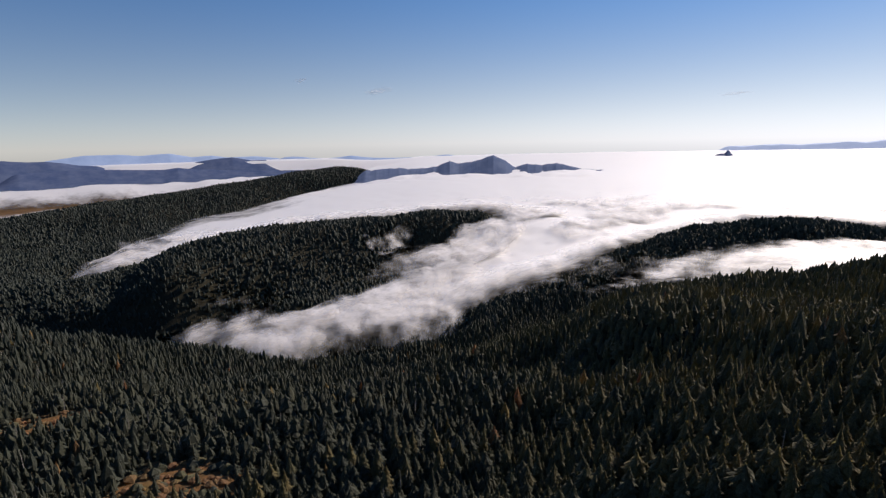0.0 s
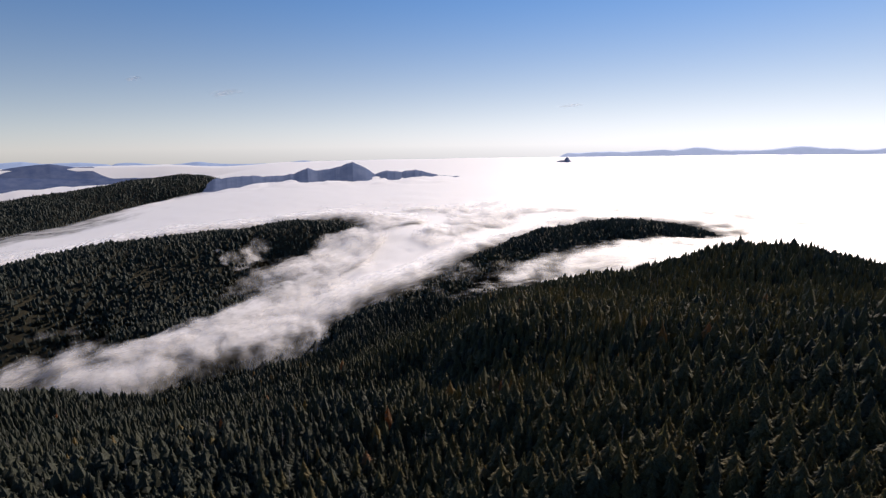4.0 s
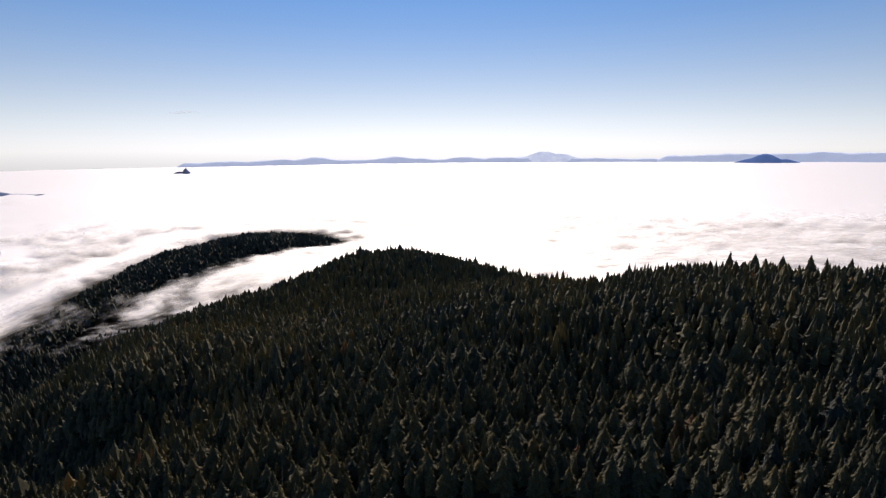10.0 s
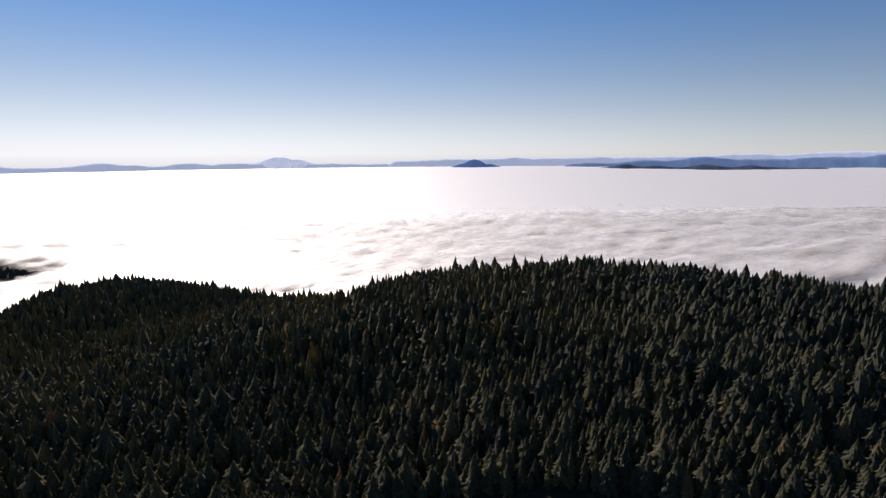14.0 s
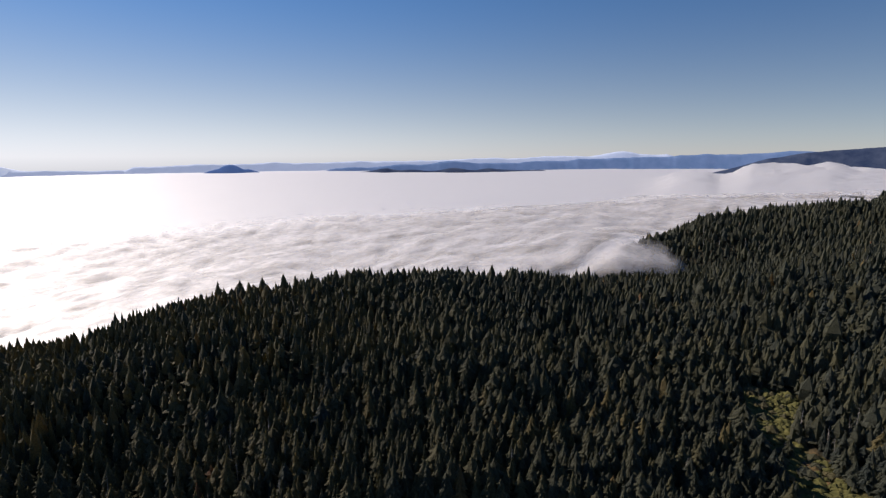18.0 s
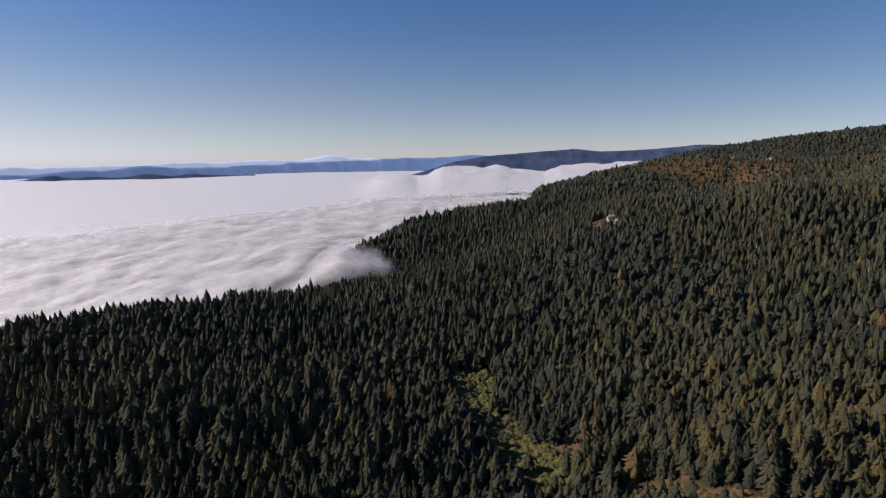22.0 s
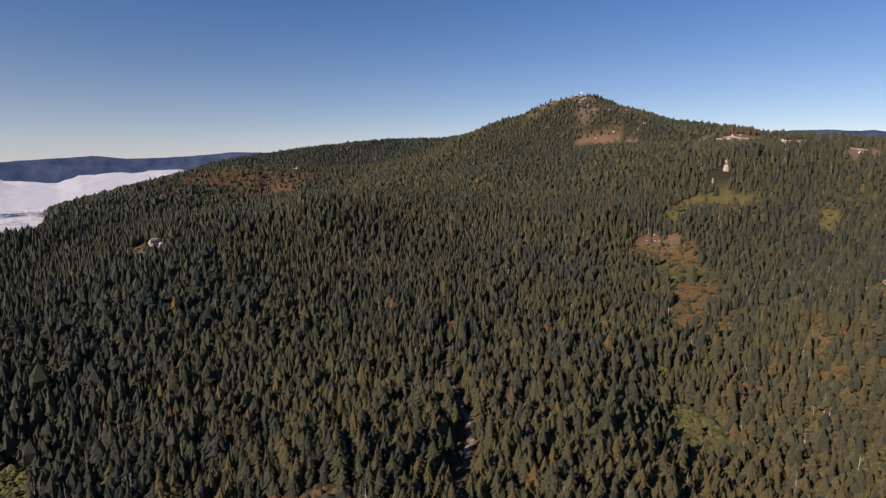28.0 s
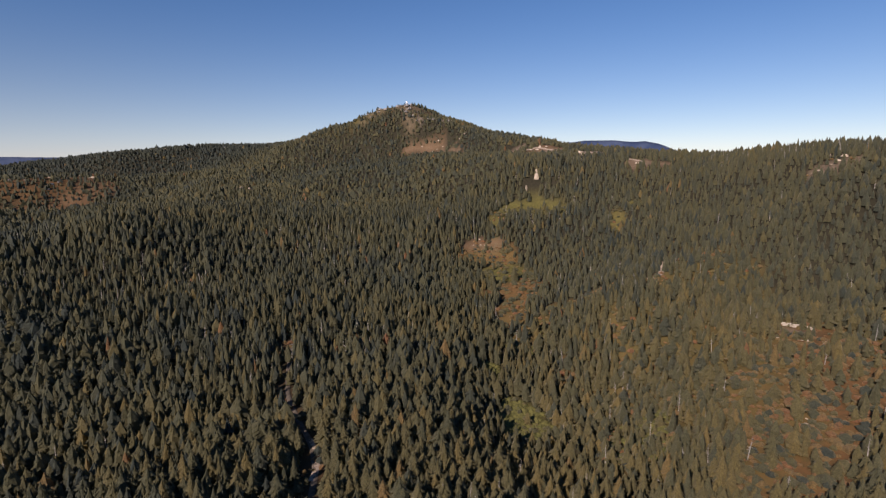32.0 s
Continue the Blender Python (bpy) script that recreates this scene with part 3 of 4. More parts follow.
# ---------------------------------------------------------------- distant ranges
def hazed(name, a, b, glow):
    """Far backdrop: wooded slopes, with kilometres of lit air put into colour and glow."""
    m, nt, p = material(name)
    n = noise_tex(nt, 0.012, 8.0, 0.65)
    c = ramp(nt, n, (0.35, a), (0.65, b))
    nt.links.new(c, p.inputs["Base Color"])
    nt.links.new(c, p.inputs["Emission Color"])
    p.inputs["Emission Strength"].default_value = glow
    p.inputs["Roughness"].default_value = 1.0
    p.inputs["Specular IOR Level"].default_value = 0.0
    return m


def distant_range(name, label, dist, az0, az1, base0, base1, peaks, rough, mat, step=0.1, profile=()):
    """A far range: an uneven crest over a slope. The crest runs from base0 to base1; peaks: (azimuth, height, half width)."""
    az = np.arange(az0, az1 + step, step)
    a = np.radians(az)
    crest = base0 + (base1 - base0) * (az - az0) / (az1 - az0)
    if profile:                                              # a crest given point by point: (azimuth, height)
        crest = np.interp(az, [p[0] for p in profile], [p[1] for p in profile])
    rise = np.zeros_like(az)
    for pa, ph, pw in peaks:
        rise = np.maximum(rise, ph / (1 + np.abs((az - pa) / pw) ** 2.2))
    ends = smooth(az0, az0 + 2, az) * (1 - smooth(az1 - 2, az1, az))
    crest = crest + rise + rough * fbm(az * 10, az * 0 + dist * 0.1, 24, 5, 0.62) - 60 * (1 - ends)
    rows = []
    for k, (back, drop) in enumerate(((-260, 1.0), (-170, 0.66), (-100, 0.38), (-50, 0.17), (-16, 0.05), (0, 0.0), (90, 0.6))):
        wob = fbm(az * 13 + 40 * k, az * 0 + k * 7.7, 15, 4) * (k < 5)
        rr = dist + back + wob * 14
        z = crest + (-230 - crest) * drop + wob * 10
        rows.append(np.stack([rr * np.sin(a), rr * np.cos(a), z], 1))
    v = np.stack(rows, 1).reshape(-1, 3)
    n = len(rows)
    i, j = np.meshgrid(np.arange(len(az) - 1), np.arange(n - 1), indexing="ij")
    f = (i * n + j).ravel()
    ob = mesh_object(name, v, np.stack([f, f + n, f + n + 1, f + 1], 1), mat)
    return tagged(ob, label, "mountains", kind="structure")


# blues and greys of distance: haze mixed into each range's colour
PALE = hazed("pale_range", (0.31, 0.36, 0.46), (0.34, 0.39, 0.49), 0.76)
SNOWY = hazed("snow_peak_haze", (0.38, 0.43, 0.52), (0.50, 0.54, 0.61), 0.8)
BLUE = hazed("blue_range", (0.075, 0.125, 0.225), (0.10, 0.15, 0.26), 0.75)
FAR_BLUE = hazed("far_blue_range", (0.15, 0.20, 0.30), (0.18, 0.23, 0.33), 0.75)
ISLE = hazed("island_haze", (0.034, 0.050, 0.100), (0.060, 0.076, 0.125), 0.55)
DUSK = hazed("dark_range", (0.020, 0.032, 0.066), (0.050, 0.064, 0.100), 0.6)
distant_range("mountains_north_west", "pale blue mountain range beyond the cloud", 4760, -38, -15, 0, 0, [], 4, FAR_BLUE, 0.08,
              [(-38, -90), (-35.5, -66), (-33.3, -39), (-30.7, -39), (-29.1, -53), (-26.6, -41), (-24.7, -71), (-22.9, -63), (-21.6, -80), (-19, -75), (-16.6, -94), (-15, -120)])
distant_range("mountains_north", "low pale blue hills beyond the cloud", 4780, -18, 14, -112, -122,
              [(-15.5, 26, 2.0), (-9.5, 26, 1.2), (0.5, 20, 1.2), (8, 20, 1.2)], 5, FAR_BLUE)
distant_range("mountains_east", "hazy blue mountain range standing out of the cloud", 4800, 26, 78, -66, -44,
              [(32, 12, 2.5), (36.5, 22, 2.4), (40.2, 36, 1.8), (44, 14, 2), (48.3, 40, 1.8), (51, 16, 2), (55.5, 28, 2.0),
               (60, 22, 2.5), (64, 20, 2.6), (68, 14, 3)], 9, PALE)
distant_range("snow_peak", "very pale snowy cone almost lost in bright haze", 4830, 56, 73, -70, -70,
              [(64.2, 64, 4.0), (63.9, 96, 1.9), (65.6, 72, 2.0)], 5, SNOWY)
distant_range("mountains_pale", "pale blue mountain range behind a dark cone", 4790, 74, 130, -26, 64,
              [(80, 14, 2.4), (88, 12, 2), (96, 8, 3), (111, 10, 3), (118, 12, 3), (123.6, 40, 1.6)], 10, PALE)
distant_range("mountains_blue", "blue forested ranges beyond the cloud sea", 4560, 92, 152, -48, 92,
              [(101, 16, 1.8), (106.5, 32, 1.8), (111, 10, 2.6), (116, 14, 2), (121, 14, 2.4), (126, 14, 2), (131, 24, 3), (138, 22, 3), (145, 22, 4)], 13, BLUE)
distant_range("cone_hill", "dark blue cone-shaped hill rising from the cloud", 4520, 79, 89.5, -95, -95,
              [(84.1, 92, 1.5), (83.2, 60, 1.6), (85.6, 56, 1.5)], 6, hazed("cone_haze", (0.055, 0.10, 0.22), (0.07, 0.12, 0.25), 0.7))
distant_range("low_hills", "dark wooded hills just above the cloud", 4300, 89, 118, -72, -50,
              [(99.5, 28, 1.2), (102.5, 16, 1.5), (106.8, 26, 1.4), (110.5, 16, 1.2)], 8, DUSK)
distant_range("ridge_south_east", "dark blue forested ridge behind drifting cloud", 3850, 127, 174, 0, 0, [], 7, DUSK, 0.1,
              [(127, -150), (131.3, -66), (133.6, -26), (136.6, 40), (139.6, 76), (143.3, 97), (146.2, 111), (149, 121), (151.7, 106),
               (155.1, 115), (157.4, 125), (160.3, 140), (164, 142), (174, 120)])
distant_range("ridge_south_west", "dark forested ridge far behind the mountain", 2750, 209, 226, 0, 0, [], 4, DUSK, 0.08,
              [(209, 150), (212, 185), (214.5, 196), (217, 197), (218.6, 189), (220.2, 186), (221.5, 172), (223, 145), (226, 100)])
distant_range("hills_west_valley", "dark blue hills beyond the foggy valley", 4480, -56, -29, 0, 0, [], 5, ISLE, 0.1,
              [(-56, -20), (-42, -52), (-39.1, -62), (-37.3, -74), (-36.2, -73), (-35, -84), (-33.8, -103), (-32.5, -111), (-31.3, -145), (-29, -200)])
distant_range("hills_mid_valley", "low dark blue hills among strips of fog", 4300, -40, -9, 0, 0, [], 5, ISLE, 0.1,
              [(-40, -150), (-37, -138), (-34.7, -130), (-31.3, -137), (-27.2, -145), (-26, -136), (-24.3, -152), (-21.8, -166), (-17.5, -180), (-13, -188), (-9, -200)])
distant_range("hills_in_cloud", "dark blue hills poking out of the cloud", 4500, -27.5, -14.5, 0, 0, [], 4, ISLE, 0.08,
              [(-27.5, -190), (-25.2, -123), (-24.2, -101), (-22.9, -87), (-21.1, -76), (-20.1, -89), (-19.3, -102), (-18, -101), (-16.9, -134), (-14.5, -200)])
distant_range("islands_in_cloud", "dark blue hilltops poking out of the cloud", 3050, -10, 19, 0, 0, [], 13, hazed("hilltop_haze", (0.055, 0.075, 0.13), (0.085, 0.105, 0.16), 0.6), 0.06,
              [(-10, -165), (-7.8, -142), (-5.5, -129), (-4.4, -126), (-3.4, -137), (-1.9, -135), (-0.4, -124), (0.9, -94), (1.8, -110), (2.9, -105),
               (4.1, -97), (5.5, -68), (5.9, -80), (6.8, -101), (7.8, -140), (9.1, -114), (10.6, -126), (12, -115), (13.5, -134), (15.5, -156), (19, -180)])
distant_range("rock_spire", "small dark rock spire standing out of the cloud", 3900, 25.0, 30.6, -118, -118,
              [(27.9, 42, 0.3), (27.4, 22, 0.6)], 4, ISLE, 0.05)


# ---------------------------------------------------------------- thin fog that clings to the slopes
def fog_patch(x, y, radius, stretch=1.0, turn=0.0, dense=0.5, level=-250.0):
    """Drifting mist over a slope: a loose sheet that fades out towards its edges."""
    u, v = np.meshgrid(np.linspace(-1, 1, 56), np.linspace(-1, 1, 56), indexing="ij")
    t = radians(turn)
    px = x + radius * (u * stretch * math.sin(t) + v * math.cos(t))
    py = y + radius * (u * stretch * math.cos(t) - v * math.sin(t))
    i, j = np.meshgrid(np.arange(55), np.arange(55), indexing="ij")
    f = (i * 56 + j).ravel()
    q = np.stack([f, f + 56, f + 57, f + 1], 1)
    for k in range(3):
        d = np.hypot(u, v) + 0.45 * fbm(px + 40 * k, py - 25 * k, radius * 0.8, 4)
        z = np.maximum(land(px, py) + 8, level + 9 * fbm(px + 60, py, 80, 3)) + 9 * k * (0.7 + 0.6 * fbm(px, py + 90, 70, 3))
        depth = ((dense + 0.5) * (1 - smooth(0.1, 0.95, d)) - 0.5 - 0.1 * k).ravel()
        ob = mesh_object("mist", np.stack([px, py, z], 2).reshape(-1, 3), q[(depth[q] > -0.4).any(1)], WISPS, depth=depth)
        tagged(ob, "loose drifting mist over the forest", "fog", kind="structure")


for mist in ((-153, 1519, 70, 1.8, 40, 0.4, -300),
             (-1010, 1770, 130, 1.6, 55, 0.25, -318), (-467, 1180, 100, 1.8, 60, 0.02, -350), (430, 1010, 120, 2.0, 62, 0.45, -272)):
    fog_patch(*mist)

# ---------------------------------------------------------------- conifers
def conifer(rng, boughs, core=6, base=0.10, spread=0.2, fat=0.42, slim=0.62, taper=2.3, waist=False):
    """One conifer, 1 high, as vertices and triangles: a ragged core and drooping boughs round it."""
    v, f = [(0, 0, 1.0)], []
    rings = ((0.52, 1 - 0.5 ** taper), (base, 1.0)) if waist else ((base, 1.0),)
    for z, wide in rings:
        for p in range(core):
            a = 6.283 * (p + rng.uniform(-0.2, 0.2)) / core
            r = spread * slim * wide * rng.uniform(0.7, 1.25)
            v.append((r * math.cos(a), r * math.sin(a), z + rng.uniform(-0.04, 0.04)))
    f += [(0, 1 + p, 1 + (p + 1) % core) for p in range(core)]
    if waist:
        for p in range(core):
            i, j = 1 + p, 1 + (p + 1) % core
            f += [(i, i + core, j + core), (i, j + core, j)]
    for k in range(boughs):
        u = ((k + rng.uniform(0, 1)) / boughs) ** 0.9
        z = base + (1 - base) * u * (0.97 if slim > 0.4 else 0.7)
        length = spread * ((1 - u ** taper) * rng.uniform(0.72, 1.2) + 0.06)
        a = k * 2.4 + rng.uniform(-0.5, 0.5)
        c, s_ = math.cos(a), math.sin(a)
        half = length * fat * rng.uniform(0.8, 1.3) + 0.010
        rise, droop = 0.10 * (1 - u) + 0.06, rng.uniform(0.05, 0.16) * (1 - 0.4 * u)
        i = len(v)
        m = 0.62 * length
        v += [(0.05 * length * c, 0.05 * length * s_, z + rise),
              (m * c - half * s_, m * s_ + half * c, z - droop * 0.5),
              (length * c, length * s_, z - droop),
              (m * c + half * s_, m * s_ - half * c, z - droop * 0.5)]
        f += [(i, i + 1, i + 2), (i, i + 2, i + 3)]
    return np.array(v), np.array(f)


def forest(name, label, x, y, z, height, tint, kinds):
    """All trees of a stand joined into one mesh."""
    # kinds run from slim firs to broad pines, and keep to stands of their own
    pick = np.clip((0.5 + 0.55 * fbm(x - 210, y + 40, 110, 3) + RNG.normal(0, 0.2, len(x))) * len(kinds), 0, len(kinds) - 1).astype(int)
    turn = RNG.uniform(0, 6.283, len(x))
    wide = RNG.uniform(0.72, 1.4, len(x)) * (0.85 + 0.15 * 20 / height)
    vs, fs, ts_ = [], [], []
    count = 0
    for k, (v, f) in enumerate(kinds):
        s = np.nonzero(pick == k)[0]
        c, d = np.cos(turn[s])[:, None], np.sin(turn[s])[:, None]
        h, w = height[s][:, None], wide[s][:, None]
        px = x[s][:, None] + (v[:, 0] * c - v[:, 1] * d) * h * w
        py = y[s][:, None] + (v[:, 0] * d + v[:, 1] * c) * h * w
        pz = z[s][:, None] + v[:, 2] * h
        vs.append(np.stack([px, py, pz], 2).reshape(-1, 3))
        fs.append((f[None] + (np.arange(len(s)) * len(v))[:, None, None]).reshape(-1, 3) + count)
        ts_.append(np.repeat(tint[s], len(v)))
        count += len(s) * len(v)
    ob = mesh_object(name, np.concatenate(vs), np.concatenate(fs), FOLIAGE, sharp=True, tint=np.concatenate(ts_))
    return tagged(ob, label, "trees", kind="stuff")


GROUND_Z = land(gx, gy).reshape(641, -1)
HORIZON = np.maximum.accumulate((GROUND_Z[:, 9:] + 10 - 104) / radii[9:], axis=1)


def hidden(x, y, z):
    """Whether trees lie behind the crests round the bowl (a third of those is enough)."""
    r = np.hypot(x, y)
    i = np.round((np.degrees(np.arctan2(x, y)) % 360) / 360 * 640).astype(int)
    j = np.clip(np.searchsorted(radii[9:], r) - 2, 0, HORIZON.shape[1] - 1)
    return (z + 20 - 104) / r < HORIZON[i, j]


def scatter(r0, r1, spacing, az0=-46.0, az1=243.0):
    """Jittered places of trees in a ring, thinned by clearings and by the cloud."""
    n = int(2 * r1 / spacing)
    gx_, gy_ = np.meshgrid((np.arange(n) - n / 2) * spacing, (np.arange(n) - n / 2) * spacing, indexing="ij")
    x = (gx_ + RNG.uniform(-0.48, 0.48, gx_.shape) * spacing).ravel()
    y = (gy_ + RNG.uniform(-0.48, 0.48, gx_.shape) * spacing).ravel()
    r = np.hypot(x, y)
    az = np.degrees(np.arctan2(x, y))
    az = np.where(az < -80, az + 360, az)
    s = (r > r0) & (r < r1) & (az > az0) & (az < az1) & ((az < 60) | (r < 2500))
    x, y = x[s], y[s]
    b = cover(x, y)[3]
    z = land(x, y)
    s = (RNG.random(len(x)) > b) & (cloud_top(x, y) < z + 28) & (~hidden(x, y, z) | (RNG.random(len(x)) < 0.03))
    return x[s], y[s], z[s]


def stand(x, y):
    """Height and tint of trees at x, y."""
    patch = fbm(x + 333, y - 77, 130, 3)
    fine = RNG.normal(0, 1, len(x))
    height = np.clip(14.6 + 4.0 * patch + 3.9 * fine, 5, 26) * np.where(RNG.random(len(x)) > 0.96, 1.22, 1.0)
    tint = np.clip(0.36 + 0.28 * fbm(x, y + 555, 160, 3) + 0.16 * RNG.normal(0, 1, len(x)), 0, 0.9)
    odd = RNG.random(len(x))
    west = smooth(195, 215, np.degrees(np.arctan2(x, y)) % 360) * smooth(750, 500, np.hypot(x, y))
    # beyond 560 m a darker tint stands in for shade within the simple crowns
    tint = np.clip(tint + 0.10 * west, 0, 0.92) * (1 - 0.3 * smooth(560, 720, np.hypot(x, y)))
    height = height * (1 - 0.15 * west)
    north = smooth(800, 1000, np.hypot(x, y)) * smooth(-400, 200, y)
    tint = tint * (1 - 0.95 * north)                         # haze and shade of the northern ridges, put into the tint
    az = np.degrees(np.arctan2(x, y))
    # north-west stands toned down by bearing, as if less lit
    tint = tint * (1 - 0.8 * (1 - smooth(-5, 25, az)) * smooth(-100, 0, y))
    tint = tint * (1 - 0.45 * smooth(85, 105, az) * (1 - smooth(145, 165, az)))      # shade of the side-lit eastern spur, put into the tint
    tint = tint * (1 - 0.7 * (1 - smooth(-2050, -1850, y)))                          # haze on the crest behind the knoll, as colder tint
    ailing = np.where(fbm(x + 50, y + 950, 90, 3) > 0.2, 0.96, 0.995)                # yellowing trees keep to clumps
    tint = np.where((odd > ailing) & (north < 0.5), RNG.uniform(0.7, 1.0, len(x)), tint)
    return height, tint


_rng = np.random.default_rng(3)
def stock(boughs, core, fat, waist, count, slim=0.66):
    """Crowns from slim spires to broad rounded pines."""
    out = []
    for k in range(count):
        u = k / (count - 1)
        out.append(conifer(_rng, boughs, core, 0.04 + 0.08 * u, 0.215 + 0.09 * u, fat, slim, 1.4 + 1.9 * u, waist))
    return out


NEAR, NEXT, MID = stock(58, 7, 0.19, True, 10), stock(11, 5, 0.32, True, 8, 0.74), stock(1, 5, 0.4, True, 8, 0.74)
FAR = [conifer(_rng, 0, 4, 0.0, 0.24 + 0.025 * k, 0.5, 1.1, 1.6 + 0.3 * k, True) for k in range(5)]

for name, r0, r1, gap, kinds, az0, az1 in (
        ("forest_near", 238, 370, 5.8, NEAR, -46, 243), ("forest_next", 370, 640, 6.0, NEXT, -46, 243), ("forest_middle", 640, 1050, 6.1, MID, -46, 243),
        ("forest_far", 1050, 3450, 9.4, FAR, -46, 243), ("forest_below", 10, 238, 9, NEAR, -80, 280),
        ("forest_west", 238, 1300, 15, FAR, 243, 280), ("forest_northwest", 238, 1300, 15, FAR, -80, -46)):
    tx, ty, tz = scatter(r0, r1, gap, az0, az1)
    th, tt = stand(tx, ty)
    if r0 > 600:
        th *= 0.84 if r0 < 1000 else 0.7                         # smaller trees on the higher ground farther off
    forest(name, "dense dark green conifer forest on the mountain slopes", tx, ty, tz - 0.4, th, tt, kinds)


# ---------------------------------------------------------------- conifers that stand singly in the foreground
def tree_kind(seed):
    rng = np.random.default_rng(seed)
    height = rng.uniform(15, 25)
    root = tagged(new("conifer"), "tall dark green conifer with drooping ragged boughs", "tree", "conifers on the near slopes")
    v, f = conifer(rng, 84, 8, 0.08, rng.uniform(0.19, 0.27), 0.2, 0.64, rng.uniform(1.4, 3.0), True)
    crown = mesh_object("crown", v * (height, height, height), f, FOLIAGE, sharp=True, tint=np.full(len(v), rng.uniform(0.15, 0.75)))
    crown.parent = root
    bm = bmesh.new()
    bmesh.ops.create_cone(bm, cap_ends=True, segments=7, radius1=0.016 * height, radius2=0.004 * height, depth=0.7 * height,
                          matrix=Matrix.Translation((0, 0, 0.34 * height)))
    part("trunk", bm, BARK, root)
    return root


kinds = [tree_kind(40 + k) for k in range(8)]
sx, sy, sz = scatter(284, 335, 11.5)
order = RNG.permutation(len(sx))[:300]
for n, k in enumerate(order):
    m = pose(sx[k], sy[k], sz[k] - 0.3, 0, 0, RNG.uniform(0, 360))
    if n < len(kinds):
        kinds[n].matrix_basis = m
    else:
        copy_thing(kinds[n % len(kinds)], m)


# ---------------------------------------------------------------- dead snags
def snags(x, y, z, height):
    n = 5
    a = np.arange(n) * 6.283 / n
    v, f = [], []
    lean = RNG.normal(0, 0.05, (len(x), 2))
    for k in range(len(x)):
        h, r = height[k], 0.36
        base = len(v)
        for p in range(n):
            v.append((x[k] + r * math.cos(a[p]), y[k] + r * math.sin(a[p]), z[k] - 0.5))
        v.append((x[k] + lean[k, 0] * h, y[k] + lean[k, 1] * h, z[k] + h))
        f += [(base + p, base + (p + 1) % n, base + n) for p in range(n)]
        for b in range(9):                                   # stubs of dead branches
            u, t = RNG.uniform(0.35, 0.9), RNG.uniform(0, 6.283)
            bx, by, bz = x[k] + lean[k, 0] * h * u, y[k] + lean[k, 1] * h * u, z[k] + h * u
            w = (1 - u) * 3.0 + 0.6
            i = len(v)
            v += [(bx, by, bz), (bx, by, bz + 0.3), (bx + w * math.cos(t), by + w * math.sin(t), bz - 0.4)]
            f.append((i, i + 1, i + 2))
    ob = mesh_object("dead_snags", np.array(v), np.array(f), SNAG, sharp=True)
    return tagged(ob, "bare grey dead conifer trunks among the living trees", "dead trees", kind="stuff")


SNAG = plain("weathered_wood", (0.26, 0.23, 0.20), (0.48, 0.44, 0.38), 0.7)
qx, qy, qz = scatter(240, 1050, 17)
west = (np.degrees(np.arctan2(qx, qy)) % 360 > 203) & (np.hypot(qx, qy) < 700)
clump = fbm(qx + 50, qy + 950, 90, 3)
take = RNG.random(len(qx)) < np.where(west, 0.26, np.where(clump > 0.2, 0.5, 0.03))
snags(qx[take], qy[take], qz[take], RNG.uniform(11, 21, take.sum()))


# ---------------------------------------------------------------- shrubs in the openings
def shrubs():
    x, y = RNG.uniform(-820, 820, 260000), RNG.uniform(-1000, 700, 260000)
    r = np.hypot(x, y)
    az = np.degrees(np.arctan2(x, y)) % 360
    s = (r > 245) & (r < 950) & ((az < 243) | (az > 314))
    x, y = x[s], y[s]
    br, gr, ro, ba = cover(x, y)
    s = RNG.random(len(x)) < np.where(ba > 0.1, np.clip(br + 0.35 * gr, 0, 1) * np.where(np.hypot(x, y) < 480, 0.48, 0.3) * (1 - 0.6 * ro), 0)
    x, y, br, gr = x[s], y[s], br[s], gr[s]
    tint = np.where(RNG.random(len(x)) < br / (br + gr + 1e-6), np.where(RNG.random(len(x)) < 0.72, RNG.uniform(0.9, 1.0, len(x)), RNG.uniform(0.0, 0.5, len(x))), RNG.uniform(0.2, 0.7, len(x)))
    height = RNG.uniform(0.7, 3.0, len(x)) ** 1.3 * np.where(tint < 0.5, 1.5, 1.0)
    forms = [conifer(_rng, 4, 5, 0.0, 0.55, 0.4, 0.95, 3.0, True) for _ in range(5)]
    ob = forest("shrubs", "russet and olive shrubs in the forest openings", x, y, land(x, y) - 0.1, height, tint, forms)
    return tagged(ob, category="shrubs")


shrubs()


def leafy_shrubs():
    """Low yellow-green broadleaf growth in the damp openings."""
    x, y = RNG.uniform(-600, 620, 330000), RNG.uniform(-620, 620, 330000)
    gr = cover(x, y)[1]
    r = np.hypot(x, y)
    s = (r > 245) & (r < 620) & (RNG.random(len(x)) < gr * 1.2 - 0.6)
    x, y = x[s], y[s]
    forms = [conifer(_rng, 6, 5, 0.0, 0.62, 0.4, 0.9, 3.0, True) for _ in range(5)]
    ob = forest("leafy_shrubs", "yellow-green leafy shrubs in damp forest openings", x, y, land(x, y) - 0.1,
                RNG.uniform(1.0, 3.6, len(x)), RNG.uniform(0, 1, len(x)), forms)
    ob.data.materials[0] = LEAVES
    return tagged(ob, category="shrubs")


LEAVES = plain("leaves", (0.052, 0.054, 0.016), (0.135, 0.120, 0.036), 0.3)
leafy_shrubs()

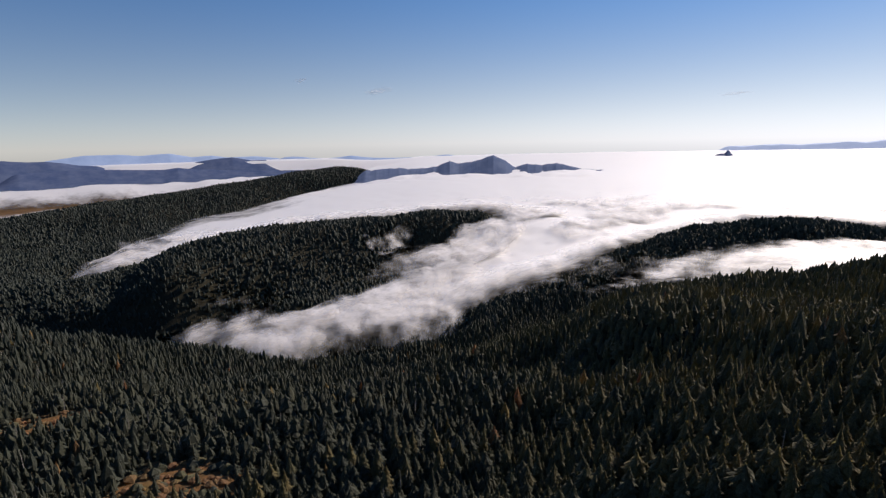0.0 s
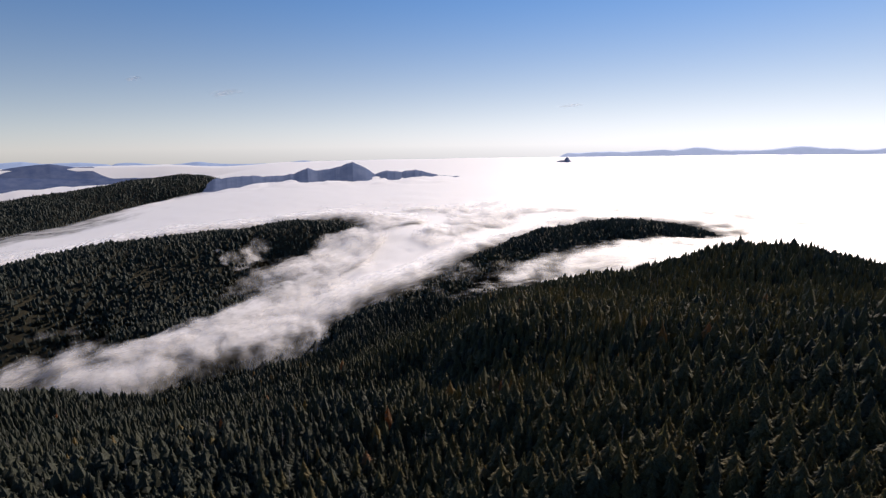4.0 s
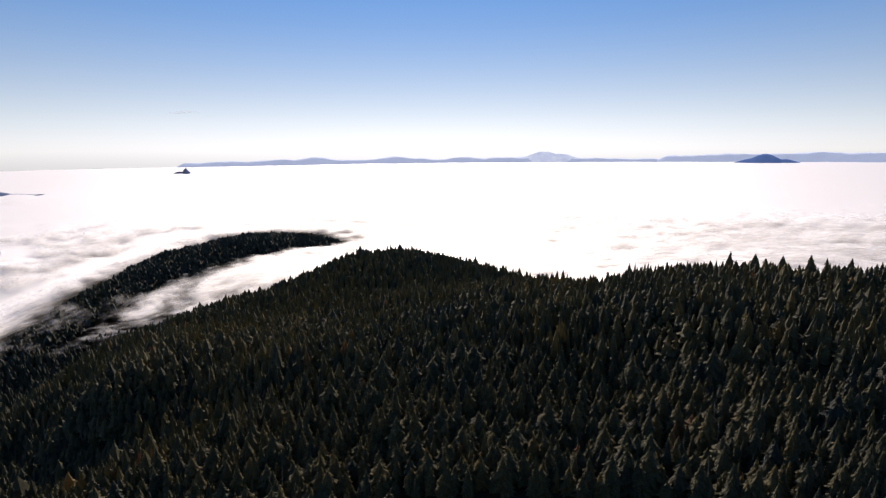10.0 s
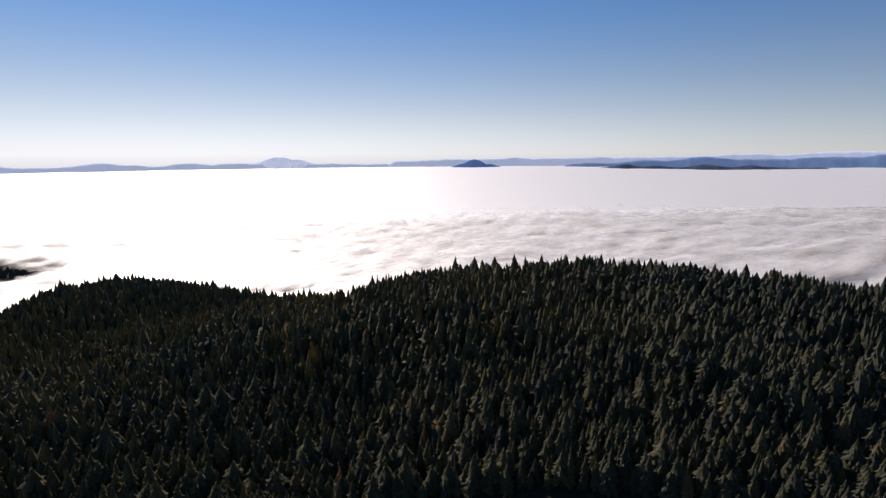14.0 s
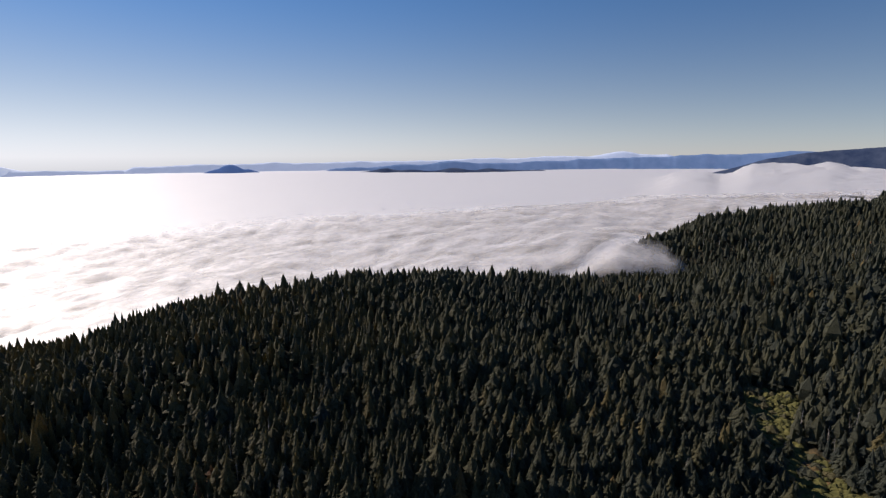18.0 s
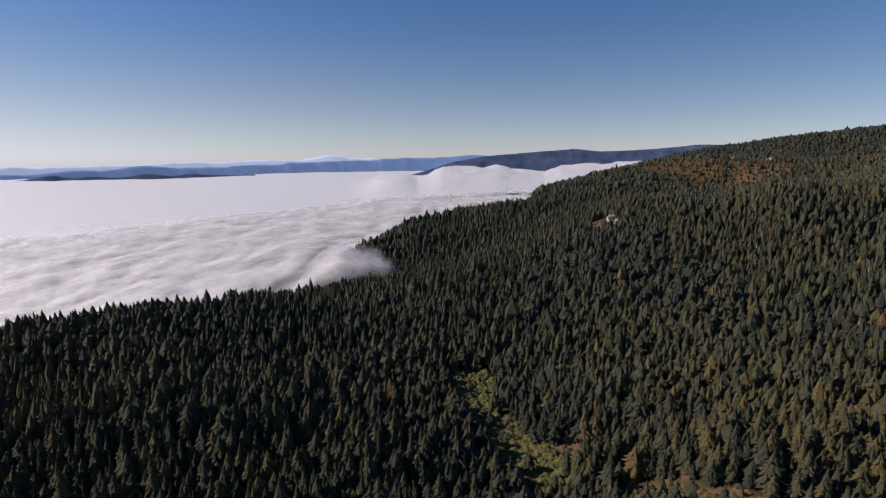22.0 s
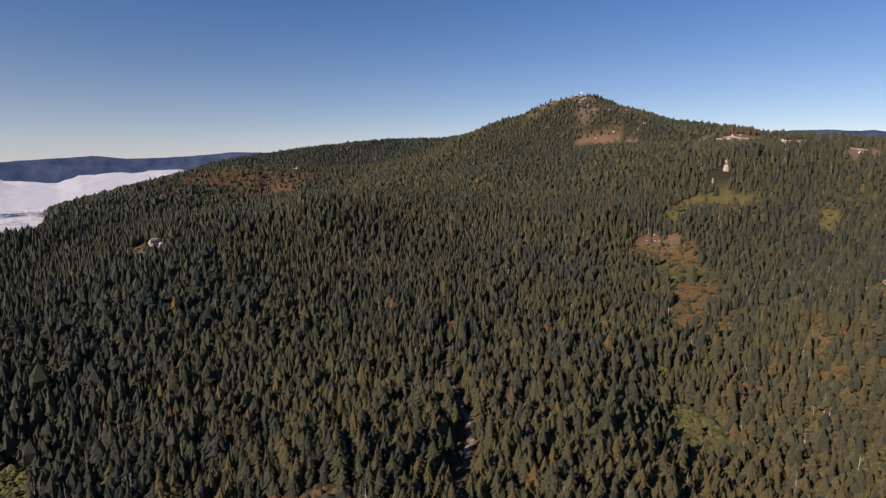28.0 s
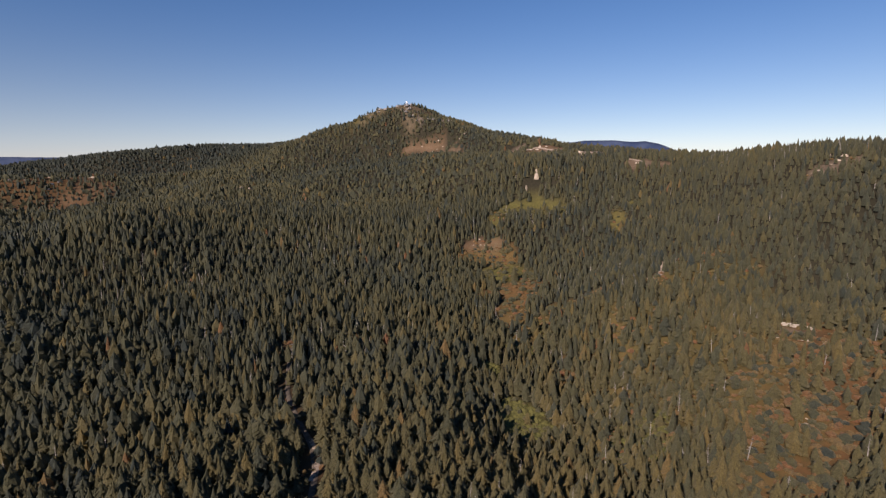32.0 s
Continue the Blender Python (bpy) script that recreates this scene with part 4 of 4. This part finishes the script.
# ---------------------------------------------------------------- roads
def road(name, label, pts, width, mat=None):
    """A gravel track draped over the ground, with a slight crown."""
    pts = np.array(pts, float)
    d = np.r_[0, np.cumsum(np.hypot(*np.diff(pts, axis=0).T))]
    u = np.arange(0, d[-1], 4.0)
    x, y = np.interp(u, d, pts[:, 0]), np.interp(u, d, pts[:, 1])
    for _ in range(6):
        x[1:-1], y[1:-1] = (x[:-2] + 2 * x[1:-1] + x[2:]) / 4, (y[:-2] + 2 * y[1:-1] + y[2:]) / 4
    tx, ty = np.gradient(x), np.gradient(y)
    n = np.hypot(tx, ty)
    v = []
    for k in (-1, -0.6, 0, 0.6, 1):
        px, py = x - ty / n * width / 2 * k, y + tx / n * width / 2 * k
        v.append(np.stack([px, py, land(px, py) + (0.25 if abs(k) == 1 else 0.7)], 1))
    v = np.stack(v, 1).reshape(-1, 3)
    i, j = np.meshgrid(np.arange(len(x) - 1), np.arange(4), indexing="ij")
    f = (i * 5 + j).ravel()
    return tagged(mesh_object(name, v, np.stack([f, f + 5, f + 6, f + 1], 1), mat or GRAVEL), label, "road", kind="structure")


road("road_1", "narrow brown dirt forest road in a dark tree corridor",
     [(-8, -240), (-14, -280), (-24, -322), (-25, -352), (-18, -392), (-14, -432), (-18, -475), (-24, -520), (-40, -580)], 4, plain("dirt_track", (0.07, 0.055, 0.04), (0.15, 0.12, 0.09), 0.3))
road("road_6", "short pale stretch of gravel road between trees", [(-20, -312), (-26, -328), (-27, -346), (-23, -362)], 4.5)
road("road_2", "pale bend of a gravel road on the forested slope",
     [(-470, -520), (-452, -498), (-436, -496), (-430, -510), (-440, -530)], 6)
road("road_3", "pale gravel road cut across the mountain side",
     [(-420, -1396), (-470, -1404), (-520, -1418), (-580, -1412)], 7)
road("road_4", "pale gravel road along the wooded crest", [(-545, -1120), (-575, -1030), (-600, -960), (-622, -900), (-670, -800)], 5)
road("road_5", "short dirt track through the green hollow", [(270, -300), (240, -285), (215, -275), (190, -280)], 2.5, bpy.data.materials["dirt_track"])


# ---------------------------------------------------------------- rock outcrops
PALE_ROCK = plain("pale_granite", (0.32, 0.245, 0.17), (0.60, 0.50, 0.38), 0.25, 0.9, 0.5)
GREY_ROCK = plain("grey_granite", (0.13, 0.12, 0.11), (0.32, 0.29, 0.26), 0.2, 0.9, 0.5)


def outcrop_mesh(seed):
    """A broken block of rock about 1 across, with flat faces and ledges."""
    bm = bmesh.new()
    bmesh.ops.create_icosphere(bm, subdivisions=2, radius=0.6)
    rng = random.Random(seed)
    off = Vector((rng.uniform(-50, 50), rng.uniform(-50, 50), 0))
    for v in bm.verts:
        d = noise.noise(v.co * 2.2 + off) * 0.35 + noise.noise(v.co * 5 + off) * 0.14
        v.co *= 1 + d
        v.co.z = max(v.co.z, -0.22)
        v.co = Vector([c * 0.55 + round(c * 5) / 5 * 0.45 for c in v.co])
    me = bpy.data.meshes.new("rock_outcrop")
    bm.to_mesh(me)
    bm.free()
    return me


ROCKS = [[outcrop_mesh(k) for k in range(5)] for _ in range(2)]
for group, mat in zip(ROCKS, (PALE_ROCK, GREY_ROCK)):
    for me in group:
        me.materials.append(mat)


def outcrop(x, y, wide, high, pale=True, turn=0.0, label=""):
    ob = new("rock_outcrop", random.choice(ROCKS[0 if pale else 1]))
    ob.matrix_basis = pose(x, y, float(land([x], [y])[0]) + high * 0.1, 0, 0, turn) @ Matrix.Diagonal((wide, wide * 0.6, high, 1))
    return tagged(ob, label or ("pale sunlit granite outcrop on the slope" if pale else "grey weathered rock outcrop among trees"), "rock", "rock outcrops")


random.seed(5)
outcrop(-470, -868, 4, 13, True, 20, "upright white rock slab among dark trees")
outcrop(-494, -874, 9, 14, True, 100, "broken white rock face among dark trees")
outcrop(-500, -884, 9, 9, True, 60)
outcrop(352, -692, 16, 14, True, 60, "bright bare rock bank in the forest")
outcrop(340, -684, 9, 8, True, 80)
for px, py, spread, count, size, pale in (
        (-478, -1712, 34, 16, 11, False), (-400, -1690, 45, 9, 9, False), (-500, -1600, 55, 14, 8, False), (-560, -1545, 40, 8, 8, False),
        (-490, -1462, 36, 9, 6, True), (-580, -1008, 24, 6, 7, True), (-616, -905, 22, 5, 7, True), (-665, -790, 20, 5, 7, True),
        (-728, -497, 20, 6, 5, True), (35, -1302, 40, 8, 8, True), (560, -1640, 90, 14, 8, False), (440, -1710, 60, 8, 8, True),
        (190, -2250, 60, 12, 13, False), (340, -2260, 80, 16, 13, True), (60, -2245, 60, 12, 13, False), (-90, -2190, 50, 9, 12, False),
        (-470, -330, 18, 9, 2.4, True), (-340, -776, 18, 10, 2.6, True), (-340, -240, 8, 3, 2.4, True), (515, -775, 14, 4, 5, True)):
    for _ in range(count):
        outcrop(random.gauss(px, spread * 0.6), random.gauss(py, spread * 0.6), size * random.uniform(0.5, 1.5), size * random.uniform(0.3, 0.9), pale, random.uniform(0, 360))

# ---------------------------------------------------------------- lookout on the summit
WHITE = plain("white_paint", (0.70, 0.70, 0.68), (0.82, 0.82, 0.80), 0.8, 0.5)
STEEL = plain("grey_steel", (0.25, 0.26, 0.27), (0.36, 0.37, 0.38), 1.5, 0.45)


def box(size, at):
    bm = bmesh.new()
    bmesh.ops.create_cube(bm, size=1, matrix=Matrix.Translation(at) @ Matrix.Diagonal((*size, 1)))
    bmesh.ops.bevel(bm, geom=bm.edges[:], offset=min(size) * 0.06, segments=1, affect="EDGES")
    return bm


def lookout(x, y):
    root = tagged(new("summit_lookout"), "small white domed lookout on the rocky summit", "lookout")
    root.location = (x, y, float(land([x], [y])[0]))
    for sx_ in (-2, 2):
        for sy_ in (-2, 2):
            part("leg", box((0.3, 0.3, 6), (sx_, sy_, 2.6)), STEEL, root)
    part("cabin", box((5, 5, 3), (0, 0, 7)), WHITE, root)
    bm = bmesh.new()
    bmesh.ops.create_uvsphere(bm, u_segments=20, v_segments=12, radius=3.0, matrix=Matrix.Translation((0, 0, 9.6)))
    part("dome", bm, WHITE, root, "white round dome")
    part("railing", box((6.4, 6.4, 0.25), (0, 0, 5.4)), STEEL, root)


lookout(-492, -1716)


# ---------------------------------------------------------------- stacked logs at the landing
LOG = plain("peeled_logs", (0.28, 0.23, 0.17), (0.52, 0.45, 0.36), 0.9)


def log_pile(x, y, turn, rows, length):
    root = tagged(new("log_pile"), "long stack of pale peeled logs on bare ground", "logs", "log piles")
    root.matrix_basis = pose(x, y, float(land([x], [y])[0]) + 0.1, 0, 0, turn)
    bm = bmesh.new()
    bmesh.ops.create_cone(bm, cap_ends=True, segments=8, radius1=0.42, radius2=0.36, depth=length, matrix=Matrix.Rotation(radians(90), 4, "Y"))
    me = bpy.data.meshes.new("log")
    bm.to_mesh(me)
    bm.free()
    me.materials.append(LOG)
    for k in range(rows):
        for j in range(rows + 2 - k):
            ob = new("log", me)
            ob.parent = root
            ob.location = (random.uniform(-0.5, 0.5), (j - (rows + 2 - k) / 2) * 0.84, 0.4 + k * 0.72)


for step_, tn in ((0, -54), (8.8, -52), (-8.6, -57)):
    log_pile(-487 + 0.59 * step_, -353 - 0.81 * step_, tn, 4, 8)


# ---------------------------------------------------------------- thin high cloud
def cirrus(az, el, dist, half_az, half_el):
    u, w = np.meshgrid(np.linspace(-1, 1, 60), np.linspace(-1, 1, 16), indexing="ij")
    a = np.radians(az + u * half_az)
    e = np.radians(el + w * half_el + 0.25 * half_el * np.sin(u * 4))
    x, y, z = dist * np.sin(a), dist * np.cos(a), dist * np.tan(e)
    i, j = np.meshgrid(np.arange(59), np.arange(15), indexing="ij")
    f = (i * 16 + j).ravel()
    veil = 0.45 * (1 - smooth(0.2, 1.0, np.hypot(u, w))) + 0.12 * fbm(u * 40 + az, w * 12, 14, 4) - 0.08
    ob = mesh_object("cirrus", np.stack([x.ravel(), y.ravel(), z.ravel()], 1), np.stack([f, f + 16, f + 17, f + 1], 1), HIGH_CLOUD, depth=veil.ravel())
    return tagged(ob, "thin white streak of high cloud in the sky", "cloud", kind="structure")


HIGH_CLOUD = cloud_material("high_cloud", 0.02, 0.0)
cirrus(-6.3, 5.4, 4700, 2.6, 0.55)
cirrus(-14.0, 6.4, 4700, 1.2, 0.35)
cirrus(28.0, 4.0, 4700, 2.2, 0.25)
